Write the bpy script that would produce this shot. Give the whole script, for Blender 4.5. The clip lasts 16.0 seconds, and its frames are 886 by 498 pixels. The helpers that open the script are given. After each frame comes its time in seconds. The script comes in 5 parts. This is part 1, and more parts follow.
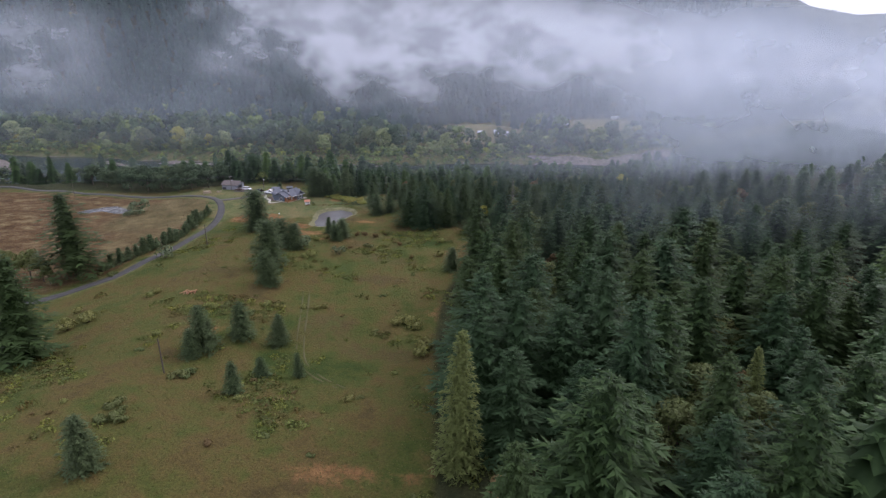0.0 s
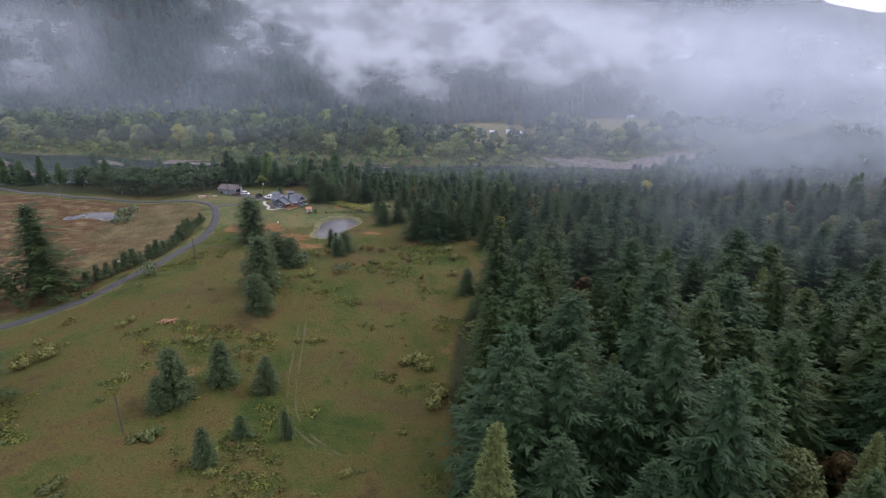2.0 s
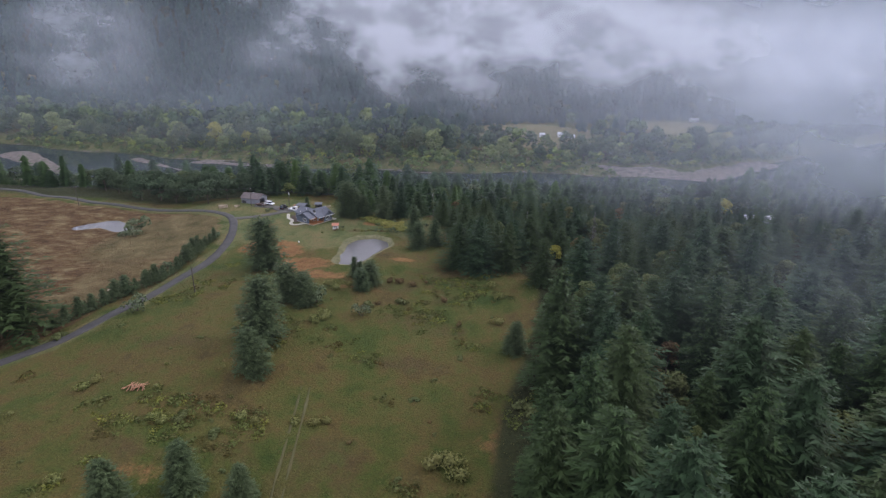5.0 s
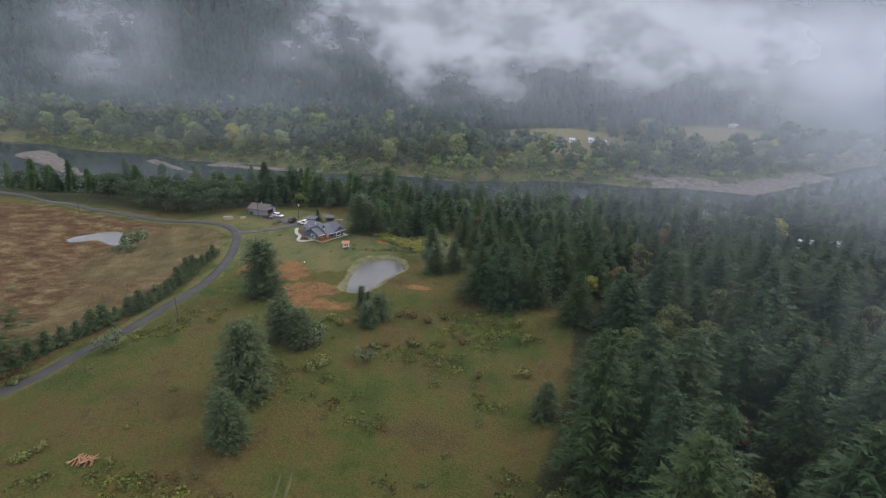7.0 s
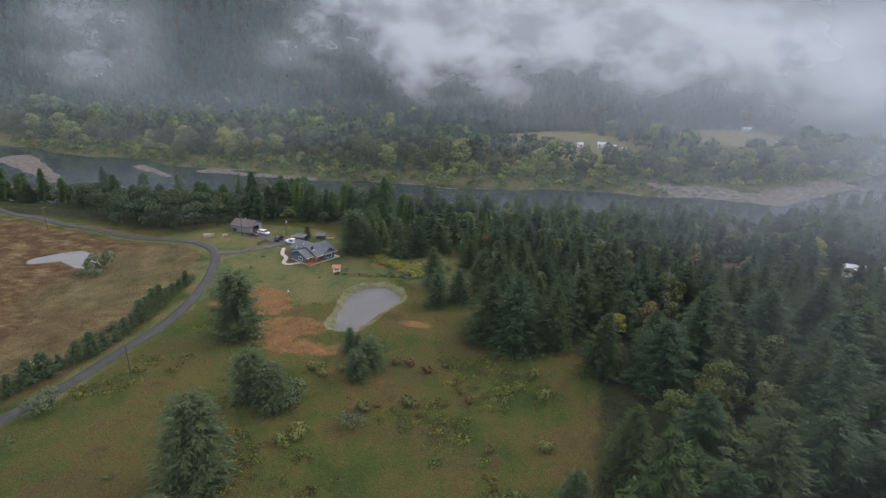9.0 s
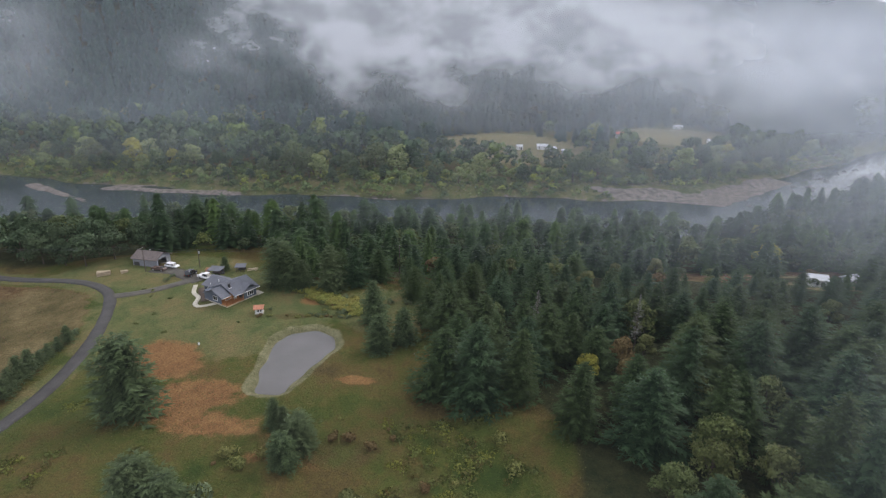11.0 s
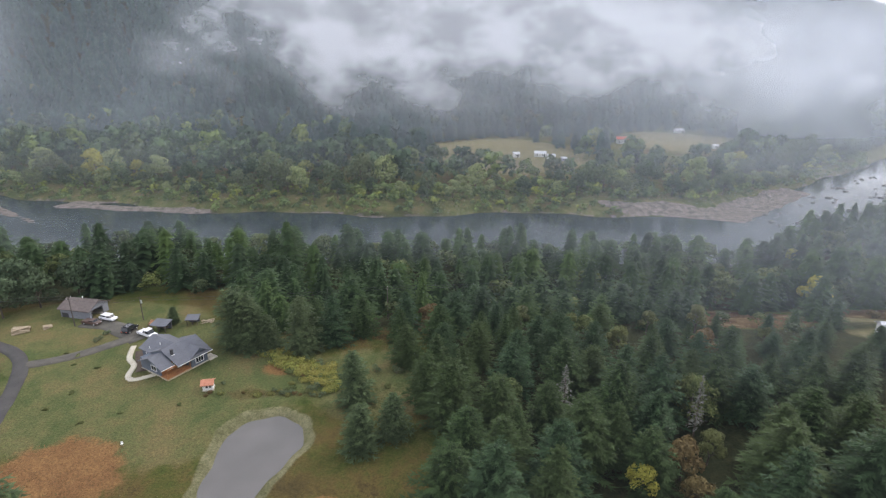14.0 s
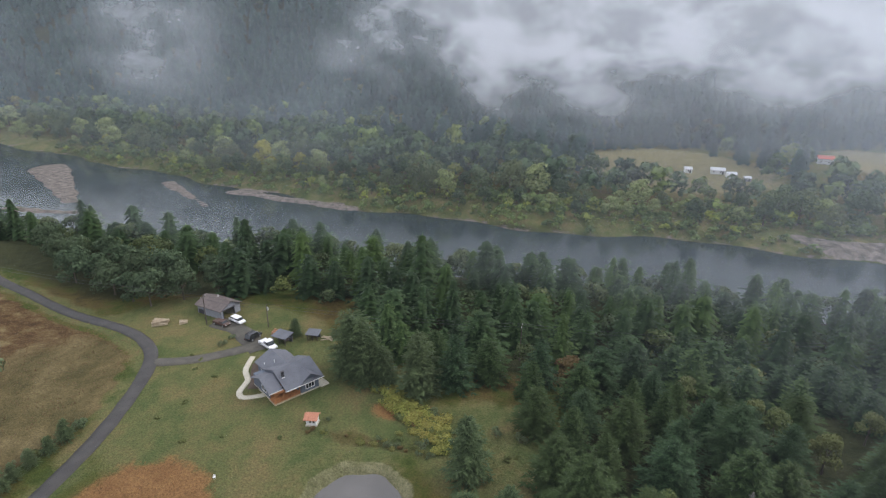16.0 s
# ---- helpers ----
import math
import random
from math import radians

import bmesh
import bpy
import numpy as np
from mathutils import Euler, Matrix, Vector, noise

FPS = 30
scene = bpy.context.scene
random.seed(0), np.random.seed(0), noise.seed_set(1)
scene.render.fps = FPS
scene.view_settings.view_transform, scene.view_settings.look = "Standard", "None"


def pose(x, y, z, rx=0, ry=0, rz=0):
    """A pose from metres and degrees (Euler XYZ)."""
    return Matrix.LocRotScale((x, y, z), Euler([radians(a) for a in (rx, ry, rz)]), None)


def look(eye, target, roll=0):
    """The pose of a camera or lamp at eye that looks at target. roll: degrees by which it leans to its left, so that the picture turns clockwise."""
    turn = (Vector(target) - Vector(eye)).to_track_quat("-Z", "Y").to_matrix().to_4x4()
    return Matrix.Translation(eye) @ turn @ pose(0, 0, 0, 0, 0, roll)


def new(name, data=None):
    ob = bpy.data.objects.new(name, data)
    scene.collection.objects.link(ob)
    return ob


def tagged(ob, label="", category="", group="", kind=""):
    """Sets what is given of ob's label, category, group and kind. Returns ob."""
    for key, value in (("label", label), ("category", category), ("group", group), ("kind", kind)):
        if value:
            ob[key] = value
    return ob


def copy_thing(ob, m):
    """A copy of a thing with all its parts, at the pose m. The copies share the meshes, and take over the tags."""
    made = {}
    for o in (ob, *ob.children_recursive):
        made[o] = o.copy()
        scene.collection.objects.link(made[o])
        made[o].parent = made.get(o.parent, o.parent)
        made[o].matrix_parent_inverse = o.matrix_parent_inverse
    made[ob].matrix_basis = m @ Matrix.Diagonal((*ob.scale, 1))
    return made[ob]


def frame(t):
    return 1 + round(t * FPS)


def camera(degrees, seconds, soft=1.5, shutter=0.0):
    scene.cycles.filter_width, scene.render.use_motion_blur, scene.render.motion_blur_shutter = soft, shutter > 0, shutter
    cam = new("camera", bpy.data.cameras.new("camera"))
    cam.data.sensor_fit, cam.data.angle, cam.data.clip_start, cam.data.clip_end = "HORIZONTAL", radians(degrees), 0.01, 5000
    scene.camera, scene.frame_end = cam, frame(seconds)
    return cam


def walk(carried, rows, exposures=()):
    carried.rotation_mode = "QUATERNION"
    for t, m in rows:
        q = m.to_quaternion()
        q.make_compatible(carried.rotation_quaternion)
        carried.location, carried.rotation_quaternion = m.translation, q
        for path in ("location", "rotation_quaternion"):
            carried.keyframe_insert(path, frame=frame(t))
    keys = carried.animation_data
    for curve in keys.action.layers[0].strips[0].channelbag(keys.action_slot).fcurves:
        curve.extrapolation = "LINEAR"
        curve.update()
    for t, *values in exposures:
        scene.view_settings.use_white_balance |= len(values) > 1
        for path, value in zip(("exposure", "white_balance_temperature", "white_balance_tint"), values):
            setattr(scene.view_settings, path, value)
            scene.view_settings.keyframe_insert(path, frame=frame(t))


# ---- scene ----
cam = camera(77.9, 16.0, soft=1.3)
METRES, EYE, TILT, LEAN, TURN = 170.0, 64.0, -19.7, -1.0, 0.0
ROWS = [
    (0.0, 0.0, 0.0, 0.0, 0.01, 0.63, 1.06),
    (0.5, -0.0037, 0.0276, 0.0094, 0.19, 0.55, 0.93),
    (1.0, -0.0069, 0.0554, 0.0193, 0.32, 0.48, 0.81),
    (1.5, -0.0098, 0.084, 0.0292, 0.52, 0.42, 0.62),
    (2.0, -0.012, 0.1128, 0.0396, 0.73, 0.33, 0.5),
    (2.5, -0.0136, 0.1418, 0.0504, 0.85, 0.27, 0.44),
    (3.0, -0.0147, 0.1713, 0.061, 0.87, 0.2, 0.43),
    (3.5, -0.0156, 0.2004, 0.072, 0.85, 0.16, 0.38),
    (4.0, -0.0165, 0.2305, 0.0826, 0.78, 0.1, 0.39),
    (4.5, -0.0171, 0.26, 0.0939, 1.66, 0.03, -0.02),
    (5.0, -0.0172, 0.29, 0.1048, 5.13, -0.05, -1.39),
    (7.5, -0.0285, 0.4361, 0.1617, 7.6, -0.18, -2.63),
    (8.0, -0.0331, 0.4663, 0.1726, 7.67, -0.19, -2.68),
    (8.5, -0.0382, 0.4958, 0.1839, 7.73, -0.2, -2.72),
    (9.0, -0.0436, 0.5251, 0.1951, 7.75, -0.19, -2.75),
    (9.5, -0.0491, 0.5543, 0.2067, 7.76, -0.2, -2.76),
    (10.0, -0.0532, 0.5845, 0.218, 4.7, -0.05, -1.53),
    (12.5, -0.0706, 0.7301, 0.2753, 0.58, -0.03, 0.2),
    (13.0, -0.0726, 0.7591, 0.2864, 0.53, -0.02, 0.24),
    (13.5, -0.0743, 0.7883, 0.2974, 0.48, -0.03, 0.26),
    (14.0, -0.076, 0.8171, 0.3087, 0.42, -0.05, 0.29),
    (14.5, -0.0781, 0.8458, 0.3199, 1.37, -0.06, -0.1),
    (15.0, -0.0799, 0.8738, 0.3313, 5.2, -0.15, -1.62),
    (15.5, -0.0818, 0.9018, 0.3432, 10.82, -0.48, -3.79),
    (16.0, -0.0847, 0.93, 0.3546, 15.55, -0.89, -5.61),
]
walk(cam, [(t, pose(0, 0, EYE, TILT, LEAN, TURN) @ pose(METRES * x, METRES * y, METRES * z, 90 + pitch, roll, yaw)) for t, x, y, z, yaw, pitch, roll in ROWS],
     exposures=[(0.0, 0.26, 6400, 23), (3.0, 0.32, 6400, 23), (5.0, 0.18, 6400, 22), (7.5, 0.18, 6800, 14), (10.0, 0.11, 6850, 14), (12.5, 0.38, 6950, 15), (14.5, 0.5, 6950, 14), (16.0, 0.35, 6850, 13)])

# ---- world and light: an overcast autumn morning ----
SUN_EL, SUN_ROT = radians(36), radians(53)
world = bpy.data.worlds.new("overcast_sky")
scene.world = world
world.use_nodes = True
wn, wl = world.node_tree.nodes, world.node_tree.links
wn.clear()
sky = wn.new("ShaderNodeTexSky")
sky.sky_type, sky.sun_disc, sky.sun_elevation, sky.sun_rotation = "NISHITA", False, SUN_EL, SUN_ROT
clear_bg, deck_bg, sky_mix, w_out = wn.new("ShaderNodeBackground"), wn.new("ShaderNodeBackground"), wn.new("ShaderNodeMixShader"), wn.new("ShaderNodeOutputWorld")
clear_bg.inputs["Strength"].default_value = 0.10
deck_bg.inputs["Color"].default_value = (0.88, 0.95, 1.08, 1)
deck_bg.inputs["Strength"].default_value = 1.4
sky_mix.inputs[0].default_value = 0.8
wl.new(sky.outputs[0], clear_bg.inputs["Color"])
wl.new(clear_bg.outputs[0], sky_mix.inputs[1])
wl.new(deck_bg.outputs[0], sky_mix.inputs[2])
wl.new(sky_mix.outputs[0], w_out.inputs["Surface"])
sun_data = bpy.data.lights.new("sun", "SUN")
sun_data.energy, sun_data.angle, sun_data.color = 1.3, radians(30), (1.0, 0.97, 0.94)
sun = new("sun", sun_data)
sun.matrix_world = look((420, 520, 380), (0, 200, 0))


# ---- materials ----
def nodes_of(name):
    m = bpy.data.materials.new(name)
    m.use_nodes = True
    return m, m.node_tree.nodes, m.node_tree.links, m.node_tree.nodes["Principled BSDF"]


def noise_node(n, l, scale, detail=4, rough=0.55, coord="Object", stretch=(1, 1, 1)):
    tc, mp, no = n.new("ShaderNodeTexCoord"), n.new("ShaderNodeMapping"), n.new("ShaderNodeTexNoise")
    mp.inputs["Scale"].default_value = stretch
    no.inputs["Scale"].default_value, no.inputs["Detail"].default_value, no.inputs["Roughness"].default_value = scale, detail, rough
    l.new(tc.outputs[coord], mp.inputs["Vector"])
    l.new(mp.outputs[0], no.inputs["Vector"])
    return no.outputs["Fac"]


def ramp(n, l, fac, stops):
    r = n.new("ShaderNodeValToRGB")
    while len(r.color_ramp.elements) < len(stops):
        r.color_ramp.elements.new(0.5)
    for e, (p, c) in zip(r.color_ramp.elements, stops):
        e.position, e.color = p, (*c, 1) if len(c) == 3 else c
    l.new(fac, r.inputs[0])
    return r.outputs[0]


def mix_col(n, l, fac, a, b, how="MIX"):
    m = n.new("ShaderNodeMix")
    m.data_type, m.blend_type = "RGBA", how
    for sock, v in ((m.inputs[0], fac), (m.inputs[6], a), (m.inputs[7], b)):
        if isinstance(v, (int, float)):
            sock.default_value = v
        elif isinstance(v, tuple):
            sock.default_value = (*v, 1)
        else:
            l.new(v, sock)
    return m.outputs[2]


def calc(n, l, op, a, b=0.0, c=None, clamp=False):
    m = n.new("ShaderNodeMath")
    m.operation, m.use_clamp = op, clamp
    for i, v in enumerate((a, b) if c is None else (a, b, c)):
        if isinstance(v, (int, float)):
            m.inputs[i].default_value = v
        else:
            l.new(v, m.inputs[i])
    return m.outputs[0]


def smooth(n, l, v, a, b, lo=0.0, hi=1.0):
    m = n.new("ShaderNodeMapRange")
    m.interpolation_type = "SMOOTHSTEP"
    l.new(v, m.inputs[0])
    for i, x in enumerate((a, b, lo, hi)):
        m.inputs[i + 1].default_value = x
    return m.outputs[0]


def bump(n, l, bsdf, height, strength, dist):
    b = n.new("ShaderNodeBump")
    b.inputs["Strength"].default_value, b.inputs["Distance"].default_value = strength, dist
    l.new(height, b.inputs["Height"])
    l.new(b.outputs[0], bsdf.inputs["Normal"])


def surface(name, col_a, col_b, scale=1.0, rough=0.8, metal=0.0, relief=0.0, stretch=(1, 1, 1), fine=None):
    """Two colours mixed by a coarse and a fine noise, with some relief."""
    m, n, l, b = nodes_of(name)
    big = noise_node(n, l, scale, 5, 0.6, stretch=stretch)
    small = noise_node(n, l, (fine or scale * 9), 3, 0.6, stretch=stretch)
    f = calc(n, l, "ADD", calc(n, l, "MULTIPLY", big, 0.65), calc(n, l, "MULTIPLY", small, 0.35))
    l.new(ramp(n, l, f, [(0.34, col_a), (0.66, col_b)]), b.inputs["Base Color"])
    b.inputs["Roughness"].default_value, b.inputs["Metallic"].default_value = rough, metal
    if relief:
        bump(n, l, b, small, 0.6, relief)
    return m


def foliage(name, dark, light, tint, scale=0.5, island=0.3, tone=None, tips=0.34):
    """Leaves and needles: hue from tree to tree, from spray to spray and in patches; young tips paler, inner growth
    painted darker for shade.
    """
    m, n, l, b = nodes_of(name)
    geo, info = n.new("ShaderNodeNewGeometry"), n.new("ShaderNodeObjectInfo")
    no = noise_node(n, l, scale, 4, 0.65)
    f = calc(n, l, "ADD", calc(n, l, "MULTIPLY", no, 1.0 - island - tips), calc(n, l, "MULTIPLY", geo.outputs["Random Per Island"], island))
    # paints shade into the inner growth and light onto the outside
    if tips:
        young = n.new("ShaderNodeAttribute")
        young.attribute_name = "tip_light"
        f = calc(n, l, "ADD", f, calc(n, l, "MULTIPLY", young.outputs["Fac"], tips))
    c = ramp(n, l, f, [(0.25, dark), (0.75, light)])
    which = info.outputs["Random"]
    if tone:
        att = n.new("ShaderNodeAttribute")
        att.attribute_name = "tone"
        which = att.outputs["Fac"]
        c = mix_col(n, l, 1.0, c, ramp(n, l, which, tone), "MULTIPLY")
    else:
        c = mix_col(n, l, calc(n, l, "MULTIPLY", which, 0.6), c, tint)
    l.new(c, b.inputs["Base Color"])
    b.inputs["Roughness"].default_value = 0.7
    b.inputs["Specular IOR Level"].default_value = 0.25
    tr, mx = n.new("ShaderNodeBsdfTranslucent"), n.new("ShaderNodeMixShader")
    mx.inputs[0].default_value = 0.22
    l.new(c, tr.inputs["Color"])
    l.new(b.outputs[0], mx.inputs[1])
    l.new(tr.outputs[0], mx.inputs[2])
    l.new(mx.outputs[0], n["Material Output"].inputs["Surface"])
    return m


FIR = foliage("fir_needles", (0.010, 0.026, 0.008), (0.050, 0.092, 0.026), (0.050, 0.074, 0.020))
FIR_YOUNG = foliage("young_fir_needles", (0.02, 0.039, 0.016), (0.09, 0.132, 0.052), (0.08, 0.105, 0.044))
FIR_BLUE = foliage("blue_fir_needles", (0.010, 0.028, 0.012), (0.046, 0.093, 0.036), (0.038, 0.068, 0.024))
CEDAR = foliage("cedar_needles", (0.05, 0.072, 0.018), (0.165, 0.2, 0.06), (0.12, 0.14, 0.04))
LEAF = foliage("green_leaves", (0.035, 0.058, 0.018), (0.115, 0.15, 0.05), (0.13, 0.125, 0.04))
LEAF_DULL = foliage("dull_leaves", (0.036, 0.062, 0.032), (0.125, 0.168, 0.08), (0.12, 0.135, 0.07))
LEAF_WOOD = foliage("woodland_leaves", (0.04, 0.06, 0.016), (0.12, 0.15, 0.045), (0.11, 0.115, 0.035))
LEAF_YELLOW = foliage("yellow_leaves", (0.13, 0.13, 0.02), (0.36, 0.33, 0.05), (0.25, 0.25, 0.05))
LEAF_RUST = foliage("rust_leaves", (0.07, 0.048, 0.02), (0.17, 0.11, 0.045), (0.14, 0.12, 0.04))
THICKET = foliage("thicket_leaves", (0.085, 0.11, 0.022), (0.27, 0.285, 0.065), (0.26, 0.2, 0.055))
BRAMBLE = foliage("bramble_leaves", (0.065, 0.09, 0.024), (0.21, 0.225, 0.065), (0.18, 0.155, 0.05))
DEAD = surface("dead_wood", (0.08, 0.085, 0.07), (0.18, 0.18, 0.15), 3, 0.9)
BARK = surface("bark", (0.05, 0.04, 0.03), (0.14, 0.11, 0.085), 2.0, 0.95, relief=0.03, stretch=(1, 1, 0.2))
FIR_TONES = [(0.0, (0.55, 0.62, 0.72)), (0.4, (0.9, 0.95, 1.0)), (0.75, (1.15, 1.15, 1.05)), (1.0, (1.5, 1.4, 1.0))]
HILL_TONES = [(0.0, (0.8, 0.84, 0.88)), (0.5, (1.0, 1.0, 1.0)), (1.0, (1.2, 1.15, 1.05))]
LEAF_TONES = [(0.0, (0.5, 0.58, 0.6)), (0.35, (0.8, 0.9, 0.85)), (0.65, (1.15, 1.2, 0.9)), (0.85, (1.0, 0.9, 0.85)), (1.0, (1.9, 1.7, 0.85))]
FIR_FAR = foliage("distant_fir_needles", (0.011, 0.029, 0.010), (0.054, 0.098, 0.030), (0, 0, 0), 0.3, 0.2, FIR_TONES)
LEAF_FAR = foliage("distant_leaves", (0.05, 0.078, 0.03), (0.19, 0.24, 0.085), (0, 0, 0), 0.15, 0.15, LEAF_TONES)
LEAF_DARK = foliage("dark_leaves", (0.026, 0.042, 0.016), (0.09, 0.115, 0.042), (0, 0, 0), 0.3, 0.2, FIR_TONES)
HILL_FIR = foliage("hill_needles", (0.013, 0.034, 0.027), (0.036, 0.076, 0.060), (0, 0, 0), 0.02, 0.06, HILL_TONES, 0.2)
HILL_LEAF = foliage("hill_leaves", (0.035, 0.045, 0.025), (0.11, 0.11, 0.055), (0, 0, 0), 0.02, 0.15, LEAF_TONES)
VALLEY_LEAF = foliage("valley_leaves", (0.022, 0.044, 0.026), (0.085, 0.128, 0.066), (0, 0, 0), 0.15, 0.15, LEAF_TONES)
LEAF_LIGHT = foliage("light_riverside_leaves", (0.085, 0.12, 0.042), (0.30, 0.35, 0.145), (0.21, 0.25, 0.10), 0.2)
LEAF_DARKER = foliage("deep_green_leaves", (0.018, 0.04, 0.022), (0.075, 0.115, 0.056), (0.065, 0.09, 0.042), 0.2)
GRASS = foliage("grass_blades", (0.085, 0.095, 0.032), (0.2, 0.175, 0.075), (0.14, 0.13, 0.05), 0.06, 0.3, tips=0.0)
ASPHALT = surface("wet_asphalt", (0.03, 0.029, 0.028), (0.056, 0.053, 0.05), 0.35, 0.85, relief=0.01, fine=9)
GRAVEL = surface("gravel_yard", (0.05, 0.047, 0.04), (0.10, 0.092, 0.075), 0.5, 0.9, relief=0.02, fine=8)


# ---- the lie of the land ----
def ss(a, b, v):
    t = np.clip((v - a) / (b - a), 0, 1)
    return t * t * (3 - 2 * t)


def shore_far(x):
    return 421 + 0.22 * np.maximum(0, -x - 150) + 0.80 * np.maximum(0, x - 130) - 7 * np.exp(-((x + 60) / 40) ** 2) + 3 * np.sin(x / 17.0) + 1.5 * np.sin(x / 6.3)


def shore_near(x):
    return 352 + 0.62 * np.maximum(0, x - 100) + 10 * np.exp(-((x - 20) / 60) ** 2) - 0.1 * np.maximum(0, -x - 100) + 2 * np.sin(x / 11.0)


def capsule(x, y, a, b, ra, rb):
    """Distance outside a rounded strip from a to b whose radius goes from ra to rb."""
    dx, dy = b[0] - a[0], b[1] - a[1]
    t = np.clip(((x - a[0]) * dx + (y - a[1]) * dy) / (dx * dx + dy * dy), 0, 1)
    return np.hypot(x - a[0] - t * dx, y - a[1] - t * dy) - (ra + (rb - ra) * t)


def pond_south(x, y):
    return capsule(x, y, (-47.0, 211.6), (-44.7, 228.4), 3.2, 6.7) + 0.4 * np.sin(x * 0.9) * np.sin(y * 0.7)


def pond_west(x, y):
    return np.minimum(capsule(x, y, (-161, 241.7), (-154, 248), 2.4, 3.8), capsule(x, y, (-154, 248), (-142.6, 241.2), 3.8, 3.3))


def gravel_bars(x, y):
    """Distance outside the shingle banks in and along the river."""
    d = np.minimum(capsule(x, y, (-266, 436), (-198, 393), 5.5, 1.2), capsule(x, y, (-368, 442), (-284, 384), 13, 5))
    d = np.minimum(d, capsule(x, y, (-300, 362), (-262, 369), 5, 3))
    d = np.minimum(d, capsule(x, y, (-215, 432), (-138, 420), 6, 3))
    d = np.minimum(d, capsule(x, y, (75, 434), (135, 424), 4, 11))
    d = np.minimum(d, capsule(x, y, (135, 424), (205, 478), 11, 7))
    d = np.minimum(d, capsule(x, y, (52, 386), (60, 387), 1.5, 1))
    return d + 1.3 * np.sin(x / 6.1) * np.sin(y / 4.3) + 0.5 * np.sin(x / 1.9 + y / 2.7)


def hill_foot(x):
    return 640 + 0.10 * np.clip(x + 260, 0, 350) + 0.42 * np.maximum(0, x - 90) + 0.3 * np.maximum(0, x - 400) + 18 * np.sin(x / 90.0)


def hill_top(x):
    return np.clip(340 - 0.2 * np.maximum(0, x - 250), 195, 400) + 14 * np.sin(x / 140.0 + 1) + 8 * np.sin(x / 61.0)


def ground_z(x, y):
    x, y = np.asarray(x, float), np.asarray(y, float)
    z = 1.6 + 4.6 * np.exp(-((x + 64) / 30) ** 2) * ss(220, 150, y) + 6.0 * ss(112, 58, y)
    z = z - 2.7 * ss(-112, -150, x) + 20 * np.exp(-(((x - 200) / 85) ** 2 + ((y - 160) / 110) ** 2)) - 2.0 * ss(275, 330, y)
    flat = ss(100, 60, np.abs(x + 80)) * ss(45, 30, np.abs(y - 262))
    z = z + (1 - flat) * (0.35 * np.sin(x / 9.0 + 1.3 * np.sin(y / 13.0)) * np.sin(y / 8.0) + 0.18 * np.sin(x / 3.7 + y / 5.1))
    # the low dam on the pond's north side and the ponds themselves
    d = pond_south(x, y)
    z = z - 2.6 * ss(2.2, -2.5, d) + 0.5 * np.exp(-((d - 4.5) / 1.8) ** 2) * ss(222, 236, y)
    z = z - 1.4 * ss(1.8, -1.6, pond_west(x, y))
    n, f = shore_near(x), shore_far(x)
    z = z - 11.5 * ss(254, 318, y) * ss(-72, -28, x) * ss(n + 5, n - 34, y) + 0.085 * np.maximum(0, x - 110) * ss(410, 280, y) * ss(60, 130, y)
    z = z + (-14.6 - z) * ss(n - 34, n + 5, y)
    far = -14.6 + 6.0 * ss(f - 6, f + 22, y) + 1.0 * ss(f + 40, f + 160, y) + 0.3 * np.sin(x / 19.0) * np.sin(y / 23.0)
    z = np.where(y > f - 6, far, z)
    z = np.maximum(z, -13.4 + 1.0 * ss(2.0, -4.0, gravel_bars(x, y)) + 0.05 * np.sin(x / 2.3 + y / 3.1) * np.sin(x / 5.0 - y / 4.0) - 3 * ss(-0.5, 4.0, gravel_bars(x, y)))
    h, top = hill_foot(x), hill_top(x)
    up = np.maximum(0, y - h)
    rise = 0.56 * np.maximum(0, up - 25) + 0.15 * np.minimum(up, 25) + 9 * ss(40, 160, up) * np.sin(x / 43.0 + 1.5 * np.sin(y / 95.0))
    z = np.where(y > h, np.minimum(z + rise, top + 0.04 * up), z)
    # the slope behind the start
    return z + 0.25 * np.maximum(0, -30 - y)


def gz(x, y):
    return float(ground_z(x, y))


def mesh_from(name, verts, faces, mats, smooth_faces=False, index=None):
    me = bpy.data.meshes.new(name)
    verts, faces = np.asarray(verts, np.float32), np.asarray(faces, np.int32)
    tip_light, verts = (verts[:, 3], np.ascontiguousarray(verts[:, :3])) if verts.shape[1] == 4 else (None, verts)
    k = faces.shape[1]
    me.vertices.add(len(verts))
    me.vertices.foreach_set("co", verts.ravel())
    me.loops.add(faces.size)
    me.loops.foreach_set("vertex_index", faces.ravel())
    me.polygons.add(len(faces))
    me.polygons.foreach_set("loop_start", np.arange(0, faces.size, k, dtype=np.int32))
    if smooth_faces:
        me.polygons.foreach_set("use_smooth", np.ones(len(faces), bool))
    for m in mats if isinstance(mats, (list, tuple)) else [mats]:
        me.materials.append(m)
    if index is not None:
        me.polygons.foreach_set("material_index", np.asarray(index, np.int32))
    if tip_light is not None:
        me.attributes.new("tip_light", "FLOAT", "POINT").data.foreach_set("value", np.ascontiguousarray(tip_light))
    me.update(calc_edges=True)
    me.validate()
    return me


def spread(core_lo, core_hi, step, lo, hi, grow=1.12):
    """Coordinates in even steps over the core, widening beyond it."""
    a = list(np.arange(core_lo, core_hi + 0.01, step))
    s = step
    while a[-1] < hi:
        s *= grow
        a.append(a[-1] + s)
    s = step
    while a[0] > lo:
        s *= grow
        a.insert(0, a[0] - s)
    return np.array(a)


